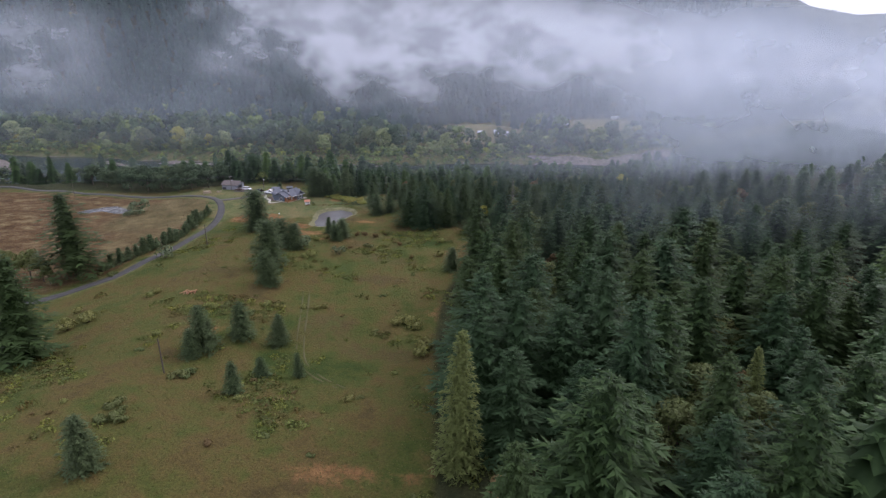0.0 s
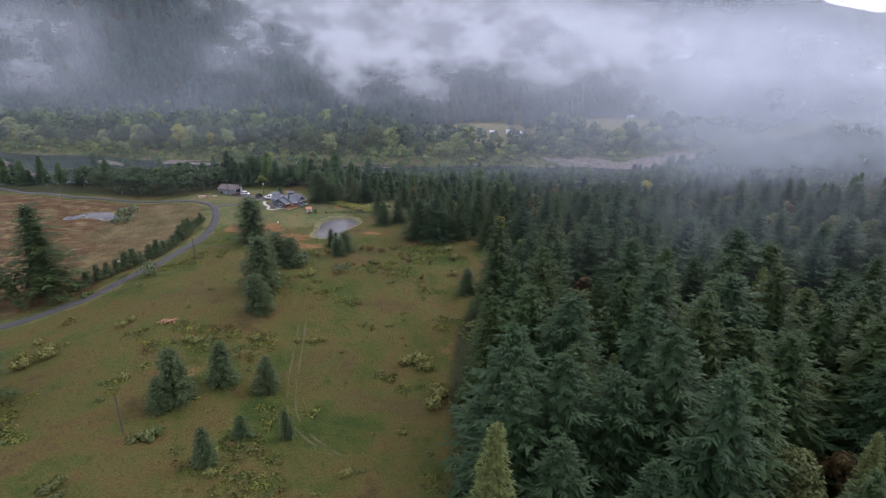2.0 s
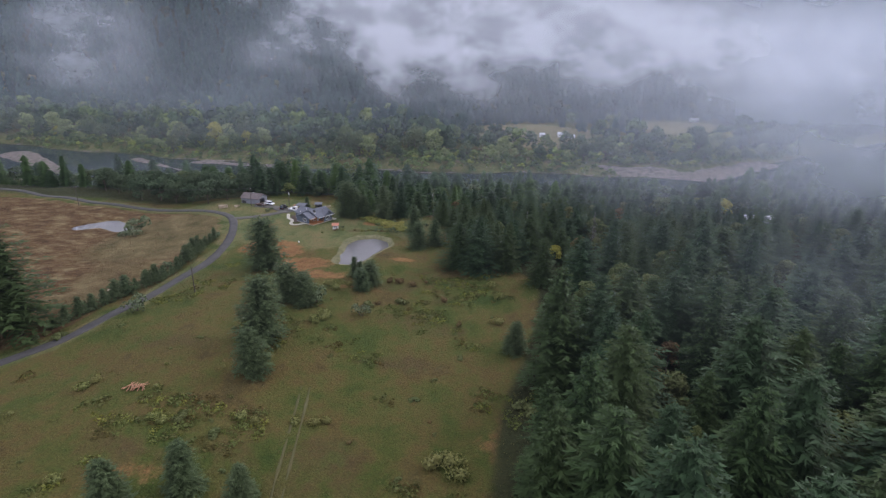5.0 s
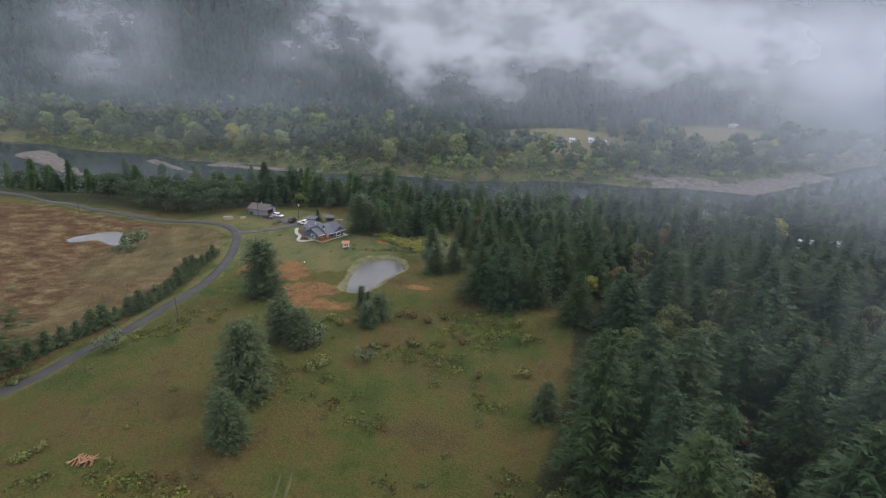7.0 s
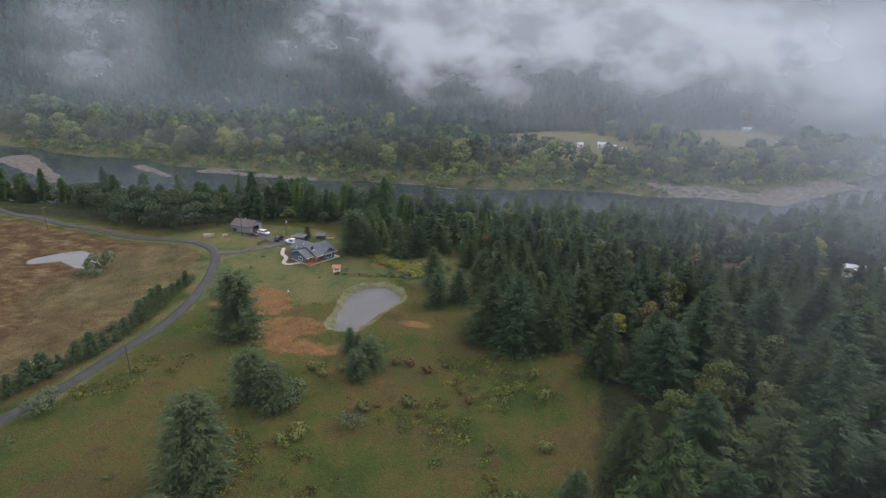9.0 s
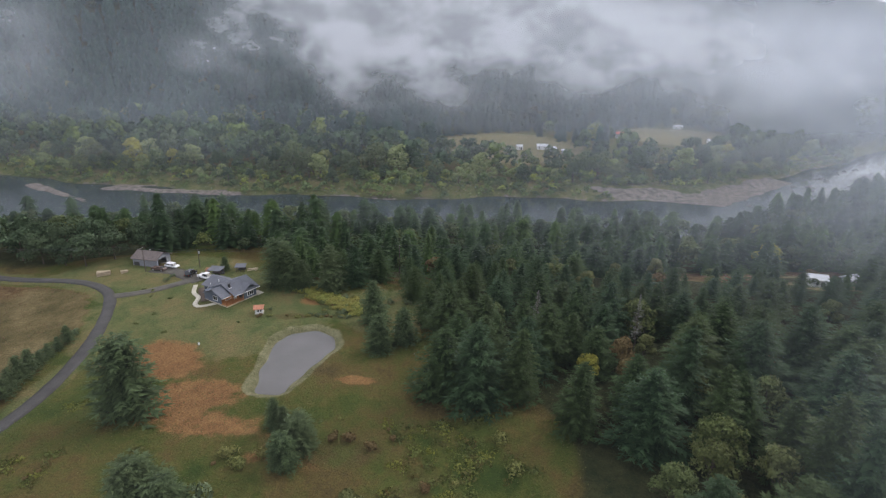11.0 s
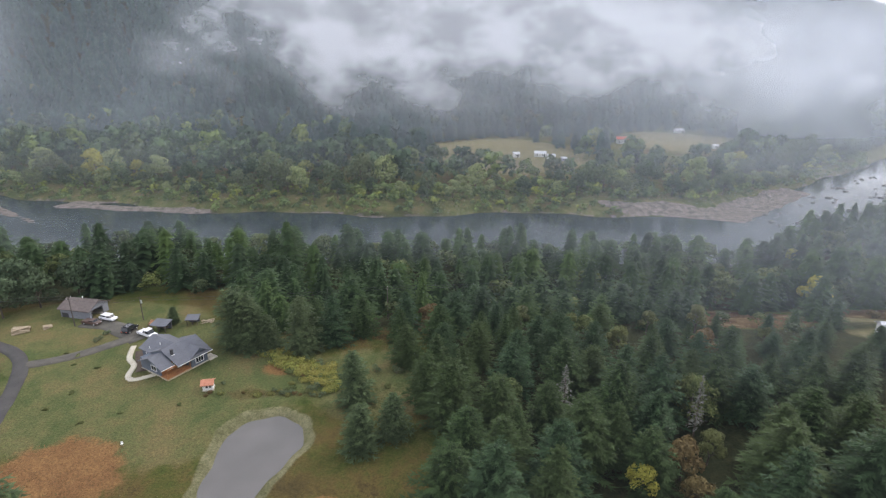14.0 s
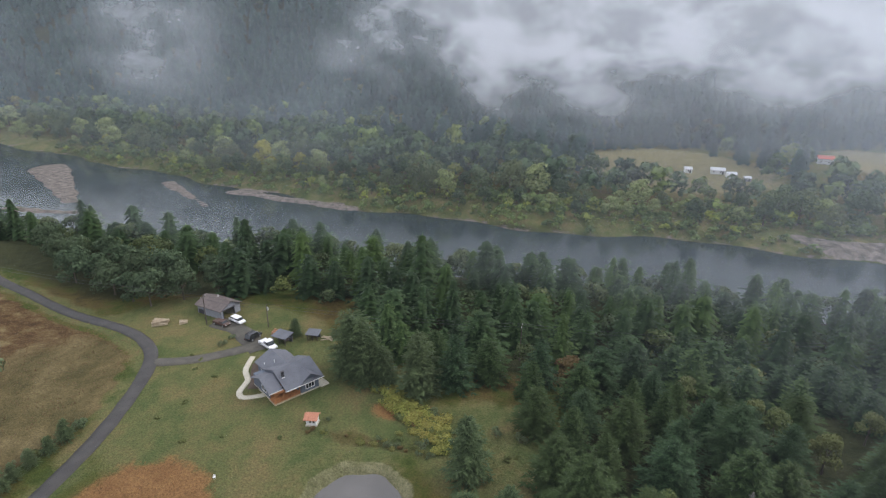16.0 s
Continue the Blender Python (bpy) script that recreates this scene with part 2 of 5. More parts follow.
def ground_material():
    m, n, l, b = nodes_of("meadow_ground")
    big, mid, fine = noise_node(n, l, 0.045, 6, 0.62), noise_node(n, l, 0.33, 6, 0.65), noise_node(n, l, 2.6, 5, 0.7)
    patch = noise_node(n, l, 0.13, 5, 0.7, stretch=(1, 0.8, 1))
    f = calc(n, l, "ADD", calc(n, l, "ADD", calc(n, l, "MULTIPLY", big, 0.45), calc(n, l, "MULTIPLY", mid, 0.2)), calc(n, l, "MULTIPLY", patch, 0.35))
    f = calc(n, l, "ADD", calc(n, l, "MULTIPLY", calc(n, l, "SUBTRACT", f, 0.5), 1.35), 0.5)
    col = ramp(n, l, f, [(0.35, (0.030, 0.052, 0.010)), (0.43, (0.052, 0.067, 0.014)), (0.50, (0.077, 0.075, 0.020)), (0.57, (0.092, 0.069, 0.023)), (0.67, (0.048, 0.035, 0.015))])

    streak = noise_node(n, l, 0.2, 6, 0.74, stretch=(0.75, 1.15, 1))

    def zone(attr, stops, soft=0.34, by=None, rough=1.6):
        nonlocal col
        a = n.new("ShaderNodeAttribute")
        a.attribute_name = attr
        w = calc(n, l, "ADD", a.outputs["Fac"], calc(n, l, "MULTIPLY", calc(n, l, "SUBTRACT", f, 0.5), rough))
        col = mix_col(n, l, smooth(n, l, w, 0.5 - soft / 2, 0.5 + soft / 2), col, ramp(n, l, by or mid, stops))

    zone("lawn", [(0.36, (0.066, 0.088, 0.030)), (0.5, (0.101, 0.107, 0.042)), (0.66, (0.145, 0.118, 0.054))], by=patch)
    zone("dry", [(0.34, (0.052, 0.030, 0.014)), (0.46, (0.082, 0.048, 0.021)), (0.54, (0.112, 0.074, 0.034)), (0.62, (0.17, 0.132, 0.068))], by=streak)
    zone("tan", [(0.36, (0.066, 0.056, 0.022)), (0.5, (0.102, 0.082, 0.036)), (0.64, (0.148, 0.116, 0.058))], 0.7, by=patch, rough=1.2)
    zone("stubble", [(0.3, (0.10, 0.094, 0.045)), (0.7, (0.19, 0.165, 0.085))])
    zone("rust", [(0.3, (0.15, 0.075, 0.032)), (0.7, (0.23, 0.13, 0.055))], rough=2.4)
    zone("hollow", [(0.36, (0.046, 0.036, 0.015)), (0.5, (0.078, 0.056, 0.023)), (0.64, (0.066, 0.072, 0.02))], 0.5, by=patch, rough=2.6)
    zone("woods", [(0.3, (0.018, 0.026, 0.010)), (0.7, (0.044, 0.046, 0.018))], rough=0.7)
    zone("pale", [(0.3, (0.085, 0.09, 0.04)), (0.7, (0.22, 0.205, 0.125))], 0.35, rough=1.3)
    zone("shingle", [(0.35, (0.07, 0.064, 0.058)), (0.65, (0.2, 0.17, 0.155))], 0.2)
    col = mix_col(n, l, 1.0, col, ramp(n, l, fine, [(0.3, (0.6, 0.62, 0.6)), (0.7, (1.4, 1.37, 1.3))]), "MULTIPLY")
    l.new(col, b.inputs["Base Color"])
    b.inputs["Roughness"].default_value, b.inputs["Specular IOR Level"].default_value = 0.95, 0.15
    bump(n, l, b, calc(n, l, "ADD", fine, mid), 1.0, 0.34)
    return m


gx, gy = spread(-355, 250, 3.2, -3600, 3600), spread(42, 500, 3.2, -320, 4700, 1.07)
gx = np.union1d(gx, np.r_[np.arange(-60, -29.5, 1.0), np.arange(-169, -134, 1.2)])
gy = np.union1d(gy, np.r_[np.arange(203, 266, 1.0)])
X, Y = np.meshgrid(gx, gy)
xs, ys = X.ravel(), Y.ravel()
nx, ny = len(gx), len(gy)
i0 = (np.arange(ny - 1)[:, None] * nx + np.arange(nx - 1)[None]).ravel()
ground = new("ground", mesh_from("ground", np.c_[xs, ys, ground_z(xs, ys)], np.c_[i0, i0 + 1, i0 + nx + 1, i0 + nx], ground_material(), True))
tagged(ground, "rolling meadow and valley floor of olive and brown autumn grass", "ground", kind="structure")


def blob(cx, cy, rx, ry, soft=0.5):
    d = np.hypot((xs - cx) / rx, (ys - cy) / ry)
    return ss(1 + soft, 1 - soft, d)


def zone_data(name, v):
    ground.data.attributes.new(name, "FLOAT", "POINT").data.foreach_set("value", np.clip(v, 0, 1).astype(np.float32))


ROAD = [(-255, 300), (-212, 286), (-178, 275.5), (-146, 267.2), (-122, 261.5), (-110, 256.5), (-103.5, 250), (-98, 239), (-93.5, 226), (-90.5, 212), (-89.5, 197),
        (-90.5, 182), (-92.5, 166), (-96, 153), (-103, 142), (-114, 132), (-132, 121), (-170, 108), (-260, 90)]
DRIVE = [(-103.8, 251), (-100, 252.4), (-95.5, 255), (-91.5, 258.6), (-88, 262.5), (-86.2, 265.5)]
YARD = [(-103, 271), (-98, 270.6), (-93, 268.5), (-88.5, 265.4), (-84.5, 262.4)]


def line_dist(pts):
    d = np.full(len(xs), 1e9)
    near = (np.abs(xs) < 320) & (ys < 350) & (ys > 60)
    for a, c in zip(pts, pts[1:]):
        d[near] = np.minimum(d[near], capsule(xs[near], ys[near], a, c, 0, 0))
    return d


road_d = line_dist(ROAD)
west_of_road = ss(-97, -101, xs) * ss(130, 165, ys) * ss(4, 0, ys - 252 + 0.32 * np.maximum(-80, xs + 112))
lawn = np.maximum(blob(-72, 246, 34, 26, 0.4), ss(5, 2.2, road_d) * 0.8)
lawn = np.maximum(lawn, blob(-100, 268, 30, 16, 0.3))
bank_d = ys - shore_far(xs)
lawn = np.maximum(lawn, 0.55 * ss(-6, 2, bank_d) * ss(60, 30, bank_d))
zone_data("lawn", np.maximum(lawn, 0.9 * blob(-28, 247, 15, 13)))
far_fields = np.maximum.reduce([blob(32, 580, 68, 74, 0.3), blob(200, 650, 52, 62, 0.3), blob(-160, 585, 20, 32, 0.3), blob(102, 275, 13, 16, 0.3)])
zone_data("dry", np.maximum(west_of_road * ss(3.5, 6, road_d), np.maximum(blob(74, 291, 20, 12, 0.3), blob(106, 294, 15, 11, 0.3))))
zone_data("stubble", far_fields)
zone_data("tan", west_of_road * ss(3.5, 6, road_d) * np.maximum(blob(-118, 232, 22, 30, 0.5), 0.55 * blob(-112, 185, 12, 30, 0.5)))
zone_data("rust", np.maximum.reduce([blob(-75, 219, 10, 9, 0.5), 0.8 * blob(-62, 207, 12, 6), 0.7 * blob(-30, 213, 4, 1.6), 0.65 * blob(-55, 197, 14, 4), 0.6 * blob(8, 120, 5, 12), 0.55 * blob(-8, 64, 14, 3), 0.5 * blob(-38, 189, 12, 3), 0.5 * blob(-51, 112, 5, 4), 0.5 * blob(1, 128, 6, 8), 0.45 * blob(-10, 190, 8, 3), 0.5 * blob(-45, 252, 8, 5)]))
hollows = np.maximum.reduce([0.62 * blob(-30, 191, 10, 3.5), 0.55 * blob(-18, 172, 14, 5), 0.6 * blob(-24, 152, 11, 3), 0.5 * blob(-52, 118, 16, 5), 0.5 * blob(-15, 108, 12, 6), 0.58 * blob(-48, 241.5, 14, 2.2), 0.5 * blob(-70, 150, 12, 4), 0.6 * blob(-12, 167, 5, 2), 0.6 * blob(-20, 165.5, 6, 2), 0.62 * blob(-16, 182, 6, 2), 0.6 * blob(-14, 184, 4, 6), 0.55 * blob(-10, 171, 5, 4), 0.5 * blob(-30, 118, 16, 9)])
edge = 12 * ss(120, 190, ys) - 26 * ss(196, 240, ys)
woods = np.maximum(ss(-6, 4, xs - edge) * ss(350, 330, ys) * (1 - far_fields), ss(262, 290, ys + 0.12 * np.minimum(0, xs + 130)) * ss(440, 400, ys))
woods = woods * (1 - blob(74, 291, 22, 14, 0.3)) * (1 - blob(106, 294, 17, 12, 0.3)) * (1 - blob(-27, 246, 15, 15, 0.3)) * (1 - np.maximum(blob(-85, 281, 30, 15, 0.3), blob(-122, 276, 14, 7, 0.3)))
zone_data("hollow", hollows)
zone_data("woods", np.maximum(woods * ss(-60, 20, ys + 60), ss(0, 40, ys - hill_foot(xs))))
p1, p2 = pond_south(xs, ys), pond_west(xs, ys)
zone_data("pale", np.maximum(ss(3.3, 1.5, p1), 0.45 * ss(2.4, 1, p2)))
zone_data("shingle", np.maximum(ss(3, -1, gravel_bars(xs, ys)), 0.45 * ss(-11.4, -12.6, ground_z(xs, ys)) * (ys > 300)))


# ---- water ----
def water_material(name, deep, rough, ripple, dist):
    m, n, l, b = nodes_of(name)
    no = noise_node(n, l, ripple, 4, 0.6, stretch=(1, 0.45, 1))
    broad = noise_node(n, l, ripple * 0.06, 3, 0.5)
    l.new(ramp(n, l, broad, [(0.35, deep), (0.65, tuple(v * 1.25 for v in deep))]), b.inputs["Base Color"])
    l.new(smooth(n, l, broad, 0.3, 0.7, rough, rough * 1.8), b.inputs["Roughness"])
    b.inputs["IOR"].default_value = 1.33
    bump(n, l, b, no, 0.35, dist)
    return m


def water_sheet(name, x0, x1, y0, y1, z, mat, label, keep):
    ax, ay = np.linspace(x0, x1, 60), np.linspace(y0, y1, 40)
    gx2, gy2 = np.meshgrid(ax, ay)
    i = (np.arange(39)[:, None] * 60 + np.arange(59)[None]).ravel()
    f = np.c_[i, i + 1, i + 61, i + 60]
    v = np.c_[gx2.ravel(), gy2.ravel(), np.full(gx2.size, z)]
    f = f[keep(v[f].mean(1)[:, 0], v[f].mean(1)[:, 1])]
    return tagged(new(name, mesh_from(name, v, f, mat)), label, "water", kind="structure")


RIVER_WATER = water_material("river_water", (0.02, 0.03, 0.033), 0.10, 0.5, 0.05)
POND_WATER = water_material("pond_water", (0.098, 0.094, 0.09), 0.12, 1.5, 0.015)
water_sheet("river", -1300, 1500, 300, 1500, -13.0, RIVER_WATER, "wide slate-blue river between gravel bars and wooded banks",
            lambda x, y: (y > shore_near(x) - 45) & (y < shore_far(x) + 60))
water_sheet("pond", -60, -30, 202, 242, 0.75, POND_WATER, "still grey farm pond with a pale muddy rim", lambda x, y: pond_south(x, y) < 3)
water_sheet("pond", -170, -132, 232, 256, -1.5, POND_WATER, "pale crescent pond in a brown field", lambda x, y: pond_west(x, y) < 3)


# ---- road and drive ----
def along(pts, step=1.2):
    p = [Vector((*q, 0)) for q in pts]
    p = [2 * p[0] - p[1]] + p + [2 * p[-1] - p[-2]]
    out = []
    for a, b, c, d in zip(p, p[1:], p[2:], p[3:]):
        k = max(2, int((c - b).length / step))
        for j in range(k):
            t = j / k
            out.append(0.5 * ((2 * b) + (c - a) * t + (2 * a - 5 * b + 4 * c - d) * t * t + (3 * b - a - 3 * c + d) * t ** 3))
    out.append(p[-2])
    return out


def strip(name, pts, width, mat, label, lift=0.16, crown=0.06, uneven=0.12, category="road", kind="structure", worn=-9.0):
    line = along(pts)
    verts, faces = [], []
    prof = [(-0.5, -0.5), (-0.47, 0.0), (-0.2, crown), (0.2, crown), (0.47, 0.0), (0.5, -0.5)]
    for i, p in enumerate(line):
        d = (line[min(i + 1, len(line) - 1)] - line[max(i - 1, 0)]).normalized()
        s = Vector((d.y, -d.x, 0))
        wob = 1 + uneven * noise.noise((p.x * 0.3, p.y * 0.3, 1))
        z = gz(p.x, p.y)
        for u, h in prof:
            q = p + s * (u * width * wob)
            verts.append((q.x, q.y, max(z, gz(q.x, q.y)) * 0.5 + z * 0.5 + lift + h))
    k = len(prof)
    for i in range(len(line) - 1):
        if noise.noise((line[i].x * 0.35, line[i].y * 0.35, 8)) < worn:
            continue
        for j in range(k - 1):
            faces.append((i * k + j, i * k + j + 1, (i + 1) * k + j + 1, (i + 1) * k + j))
    return tagged(new(name, mesh_from(name, verts, faces, mat)), label, category, kind=kind)


strip("road", ROAD, 3.05, ASPHALT, "narrow grey asphalt lane curving through the fields")
TRACK = surface("pale_worn_grass", (0.055, 0.058, 0.016), (0.085, 0.073, 0.025), 0.5, 0.95)
for side in (-0.8, 0.8):
    strip("wheel_track", [(-37 + side, 140), (-35.5 + side, 132), (-33.5 + side, 121), (-32 + side, 112), (-29.5 + side, 103), (-25 + side, 96), (-19 + side, 90.5)], 0.42, TRACK, "faint worn wheel track through the meadow", 0.03, 0.01, 0.9, "track", worn=-0.3)
strip("driveway", DRIVE, 3.4, GRAVEL, "worn grey-brown gravel driveway leading to the house", 0.13)
strip("gravel_yard", YARD, 5.2, GRAVEL, "worn gravel parking yard between barn and house", 0.10, 0.04, 0.3)


# ---- mist and cloud, hanging sheets of vapour ----
def vapour(name, build, second=2, tint=(0.80, 0.88, 0.99)):
    m, n, l, b = nodes_of(name)
    n.remove(b)
    dif, tra, clear, both, mx = (n.new("ShaderNodeBsdfDiffuse"), n.new("ShaderNodeBsdfTranslucent"), n.new("ShaderNodeBsdfTransparent"), n.new("ShaderNodeMixShader"), n.new("ShaderNodeMixShader"))
    for s in (dif, tra):
        s.inputs["Color"].default_value = (*tint, 1)
    l.new(dif.outputs[0], both.inputs[1])
    l.new(tra.outputs[0], both.inputs[2])
    both.inputs[0].default_value = 0.6
    tc, sep = n.new("ShaderNodeTexCoord"), n.new("ShaderNodeSeparateXYZ")
    l.new(tc.outputs["Object"], sep.inputs[0])
    l.new(build(n, l, sep.outputs[0], sep.outputs[second]), mx.inputs[0])
    l.new(clear.outputs[0], mx.inputs[1])
    l.new(both.outputs[0], mx.inputs[2])
    l.new(mx.outputs[0], n["Material Output"].inputs["Surface"])
    return m


def thin_mist(strength, top, foot):
    def build(n, l, x, z):
        no = noise_node(n, l, 0.008, 4, 0.55, stretch=(1, 1, 1.6))
        a = calc(n, l, "MULTIPLY", smooth(n, l, no, 0.25, 0.75, 0.55, 1.45), strength)
        a = calc(n, l, "MULTIPLY", a, smooth(n, l, z, foot, foot + 14))
        a = calc(n, l, "MULTIPLY", a, smooth(n, l, z, top + 50, top, 0.0, 1.0))
        return calc(n, l, "MULTIPLY", a, smooth(n, l, x, -120, 300, 0.75, 2.1), clamp=True)
    return build


def east_mist(n, l, x, z):
    no = noise_node(n, l, 0.012, 4, 0.6, stretch=(1, 1, 1.6))
    a = calc(n, l, "MULTIPLY", smooth(n, l, no, 0.3, 0.72, 0.3, 1.3), smooth(n, l, x, -12.0, 150.0, 0.0, 0.30))
    return calc(n, l, "MULTIPLY", calc(n, l, "MULTIPLY", a, smooth(n, l, z, 10, 26)), smooth(n, l, z, 115, 60), clamp=True)


def belt_mist(n, l, x, z):
    no = noise_node(n, l, 0.011, 4, 0.6, stretch=(1, 1, 1.6))
    a = calc(n, l, "MULTIPLY", smooth(n, l, no, 0.3, 0.72, 0.5, 1.2), smooth(n, l, x, -45.0, 120.0, 0.0, 0.10))
    return calc(n, l, "MULTIPLY", calc(n, l, "MULTIPLY", a, smooth(n, l, z, 2, 14)), smooth(n, l, z, 100, 50), clamp=True)


def slope_mist(n, l, x, z):
    no = noise_node(n, l, 0.02, 4, 0.6, stretch=(1, 1, 1.5))
    a = calc(n, l, "MULTIPLY", smooth(n, l, no, 0.32, 0.7, 0.3, 1.2), smooth(n, l, x, 4.0, 60.0, 0.0, 0.16))
    return calc(n, l, "MULTIPLY", calc(n, l, "MULTIPLY", a, smooth(n, l, z, 12, 42)), smooth(n, l, z, 84, 48), clamp=True)


def cloud_mass(n, l, x, z):
    """Cloud along the hillside: open to the west, a slanting ragged edge, a soft base, thick to the east."""
    warp = noise_node(n, l, 0.006, 4, 0.55, stretch=(1, 1, 1.3))
    wisp = noise_node(n, l, 0.016, 6, 0.6, stretch=(1, 1, 1.6))
    w = calc(n, l, "ADD", calc(n, l, "MULTIPLY", calc(n, l, "SUBTRACT", warp, 0.5), 215.0), calc(n, l, "MULTIPLY", calc(n, l, "SUBTRACT", wisp, 0.5), 165.0))
    xe = calc(n, l, "ADD", calc(n, l, "ADD", x, calc(n, l, "MULTIPLY", z, 0.75)), w)
    side = smooth(n, l, xe, -186.0, -78.0)
    ze = calc(n, l, "ADD", calc(n, l, "ADD", z, calc(n, l, "MULTIPLY", w, 0.35)), calc(n, l, "MULTIPLY", calc(n, l, "MAXIMUM", calc(n, l, "SUBTRACT", x, 80.0), 0.0), 0.05))
    base = smooth(n, l, ze, 14.0, 70.0)
    holes = smooth(n, l, wisp, 0.36, 0.60, 0.52, 1.0)
    mass = calc(n, l, "MULTIPLY", calc(n, l, "MULTIPLY", side, base), holes)
    dx, dz = calc(n, l, "DIVIDE", calc(n, l, "ADD", calc(n, l, "ADD", x, 402.0), calc(n, l, "MULTIPLY", w, 0.5)), 74.0), calc(n, l, "DIVIDE", calc(n, l, "SUBTRACT", z, 72.0), 52.0)
    r = calc(n, l, "SQRT", calc(n, l, "ADD", calc(n, l, "MULTIPLY", dx, dx), calc(n, l, "MULTIPLY", dz, dz)))
    puff = calc(n, l, "MULTIPLY", smooth(n, l, r, 1.25, 0.1), smooth(n, l, wisp, 0.30, 0.68, 0.05, 0.58))
    lid = calc(n, l, "ADD", calc(n, l, "ADD", z, calc(n, l, "MULTIPLY", w, 0.15)), calc(n, l, "MULTIPLY", calc(n, l, "MAXIMUM", calc(n, l, "SUBTRACT", x, 60.0), 0.0), 0.16))
    mass = calc(n, l, "MULTIPLY", mass, smooth(n, l, lid, 165.0, 104.0, 0.08, 0.93))
    return calc(n, l, "MAXIMUM", mass, puff, clamp=True)


def hanging_sheet(name, y, x0, x1, z0, z1, bow, mat, label, lean=0.10):
    ax, az = np.linspace(x0, x1, 48), np.linspace(z0, z1, 10)
    a, c = np.meshgrid(ax, az)
    v = np.c_[a.ravel(), y + bow * ((a.ravel() - 60) / 500.0) ** 2 + lean * (c.ravel() - z0), c.ravel()]
    i = (np.arange(9)[:, None] * 48 + np.arange(47)[None]).ravel()
    return tagged(new(name, mesh_from(name, v, np.c_[i, i + 1, i + 49, i + 48], mat, True)), label, "fog", kind="stuff")


hanging_sheet("mist", 118, 14, 330, 6, 84, 0, vapour("slope_mist", slope_mist), "patch of mist over the nearer eastern firs", 1.1)
hanging_sheet("mist", 222, -14, 620, 8, 120, -10, vapour("wood_mist", east_mist), "veil of mist over the eastern firs", 0.6)
hanging_sheet("mist", 268, -60, 620, -2, 110, -10, vapour("belt_mist", belt_mist), "thin veil of mist over the riverside forest")
hanging_sheet("mist", 318, -700, 800, -16, 150, -25, vapour("river_mist", thin_mist(0.06, 60, -6)), "thin morning mist drifting over the river woods")
hanging_sheet("mist", 470, -900, 1000, -14, 190, -40, vapour("valley_mist", thin_mist(0.075, 80, -8)), "pale haze over the far river bank")
hanging_sheet("mist", 585, -1100, 1200, -10, 240, -40, vapour("hill_mist", thin_mist(0.14, 100, -4)), "blue-grey haze in front of the wooded hillside")
hanging_sheet("cloud", 632, -1300, 1500, -4, 330, -60, vapour("low_cloud", cloud_mass, 2, (0.86, 0.89, 0.95)), "torn white low cloud clinging to the wooded hillside")


# thin pale veil, added only to lift the dark tones below it
def lift_veil(n, l, x, y):
    no = noise_node(n, l, 0.009, 3, 0.5)
    a = calc(n, l, "MULTIPLY", smooth(n, l, no, 0.3, 0.7, 0.6, 1.3), 0.011)
    a = calc(n, l, "MULTIPLY", a, calc(n, l, "MULTIPLY", smooth(n, l, x, -320, -60), smooth(n, l, x, 420, 260)))
    return calc(n, l, "MULTIPLY", a, calc(n, l, "MULTIPLY", smooth(n, l, y, 50, 130), smooth(n, l, y, 430, 330)), clamp=True)


def veil_sheet(x0, x1, y0, y1, z):
    ax, ay = np.linspace(x0, x1, 24), np.linspace(y0, y1, 20)
    a, c = np.meshgrid(ax, ay)
    v = np.c_[a.ravel(), c.ravel(), z + 2.5 * np.sin(a.ravel() / 70.0) * np.sin(c.ravel() / 55.0)]
    i = (np.arange(19)[:, None] * 24 + np.arange(23)[None]).ravel()
    tagged(new("haze", mesh_from("haze", v, np.c_[i, i + 1, i + 25, i + 24], vapour("lift_veil", lift_veil, 1), True)), "faint veil added over meadow and treetops to lift the dark tones", "fog", kind="stuff")


# added level sheet that brightens the darks of meadow and trees
veil_sheet(-320, 420, 0, 430, 44)


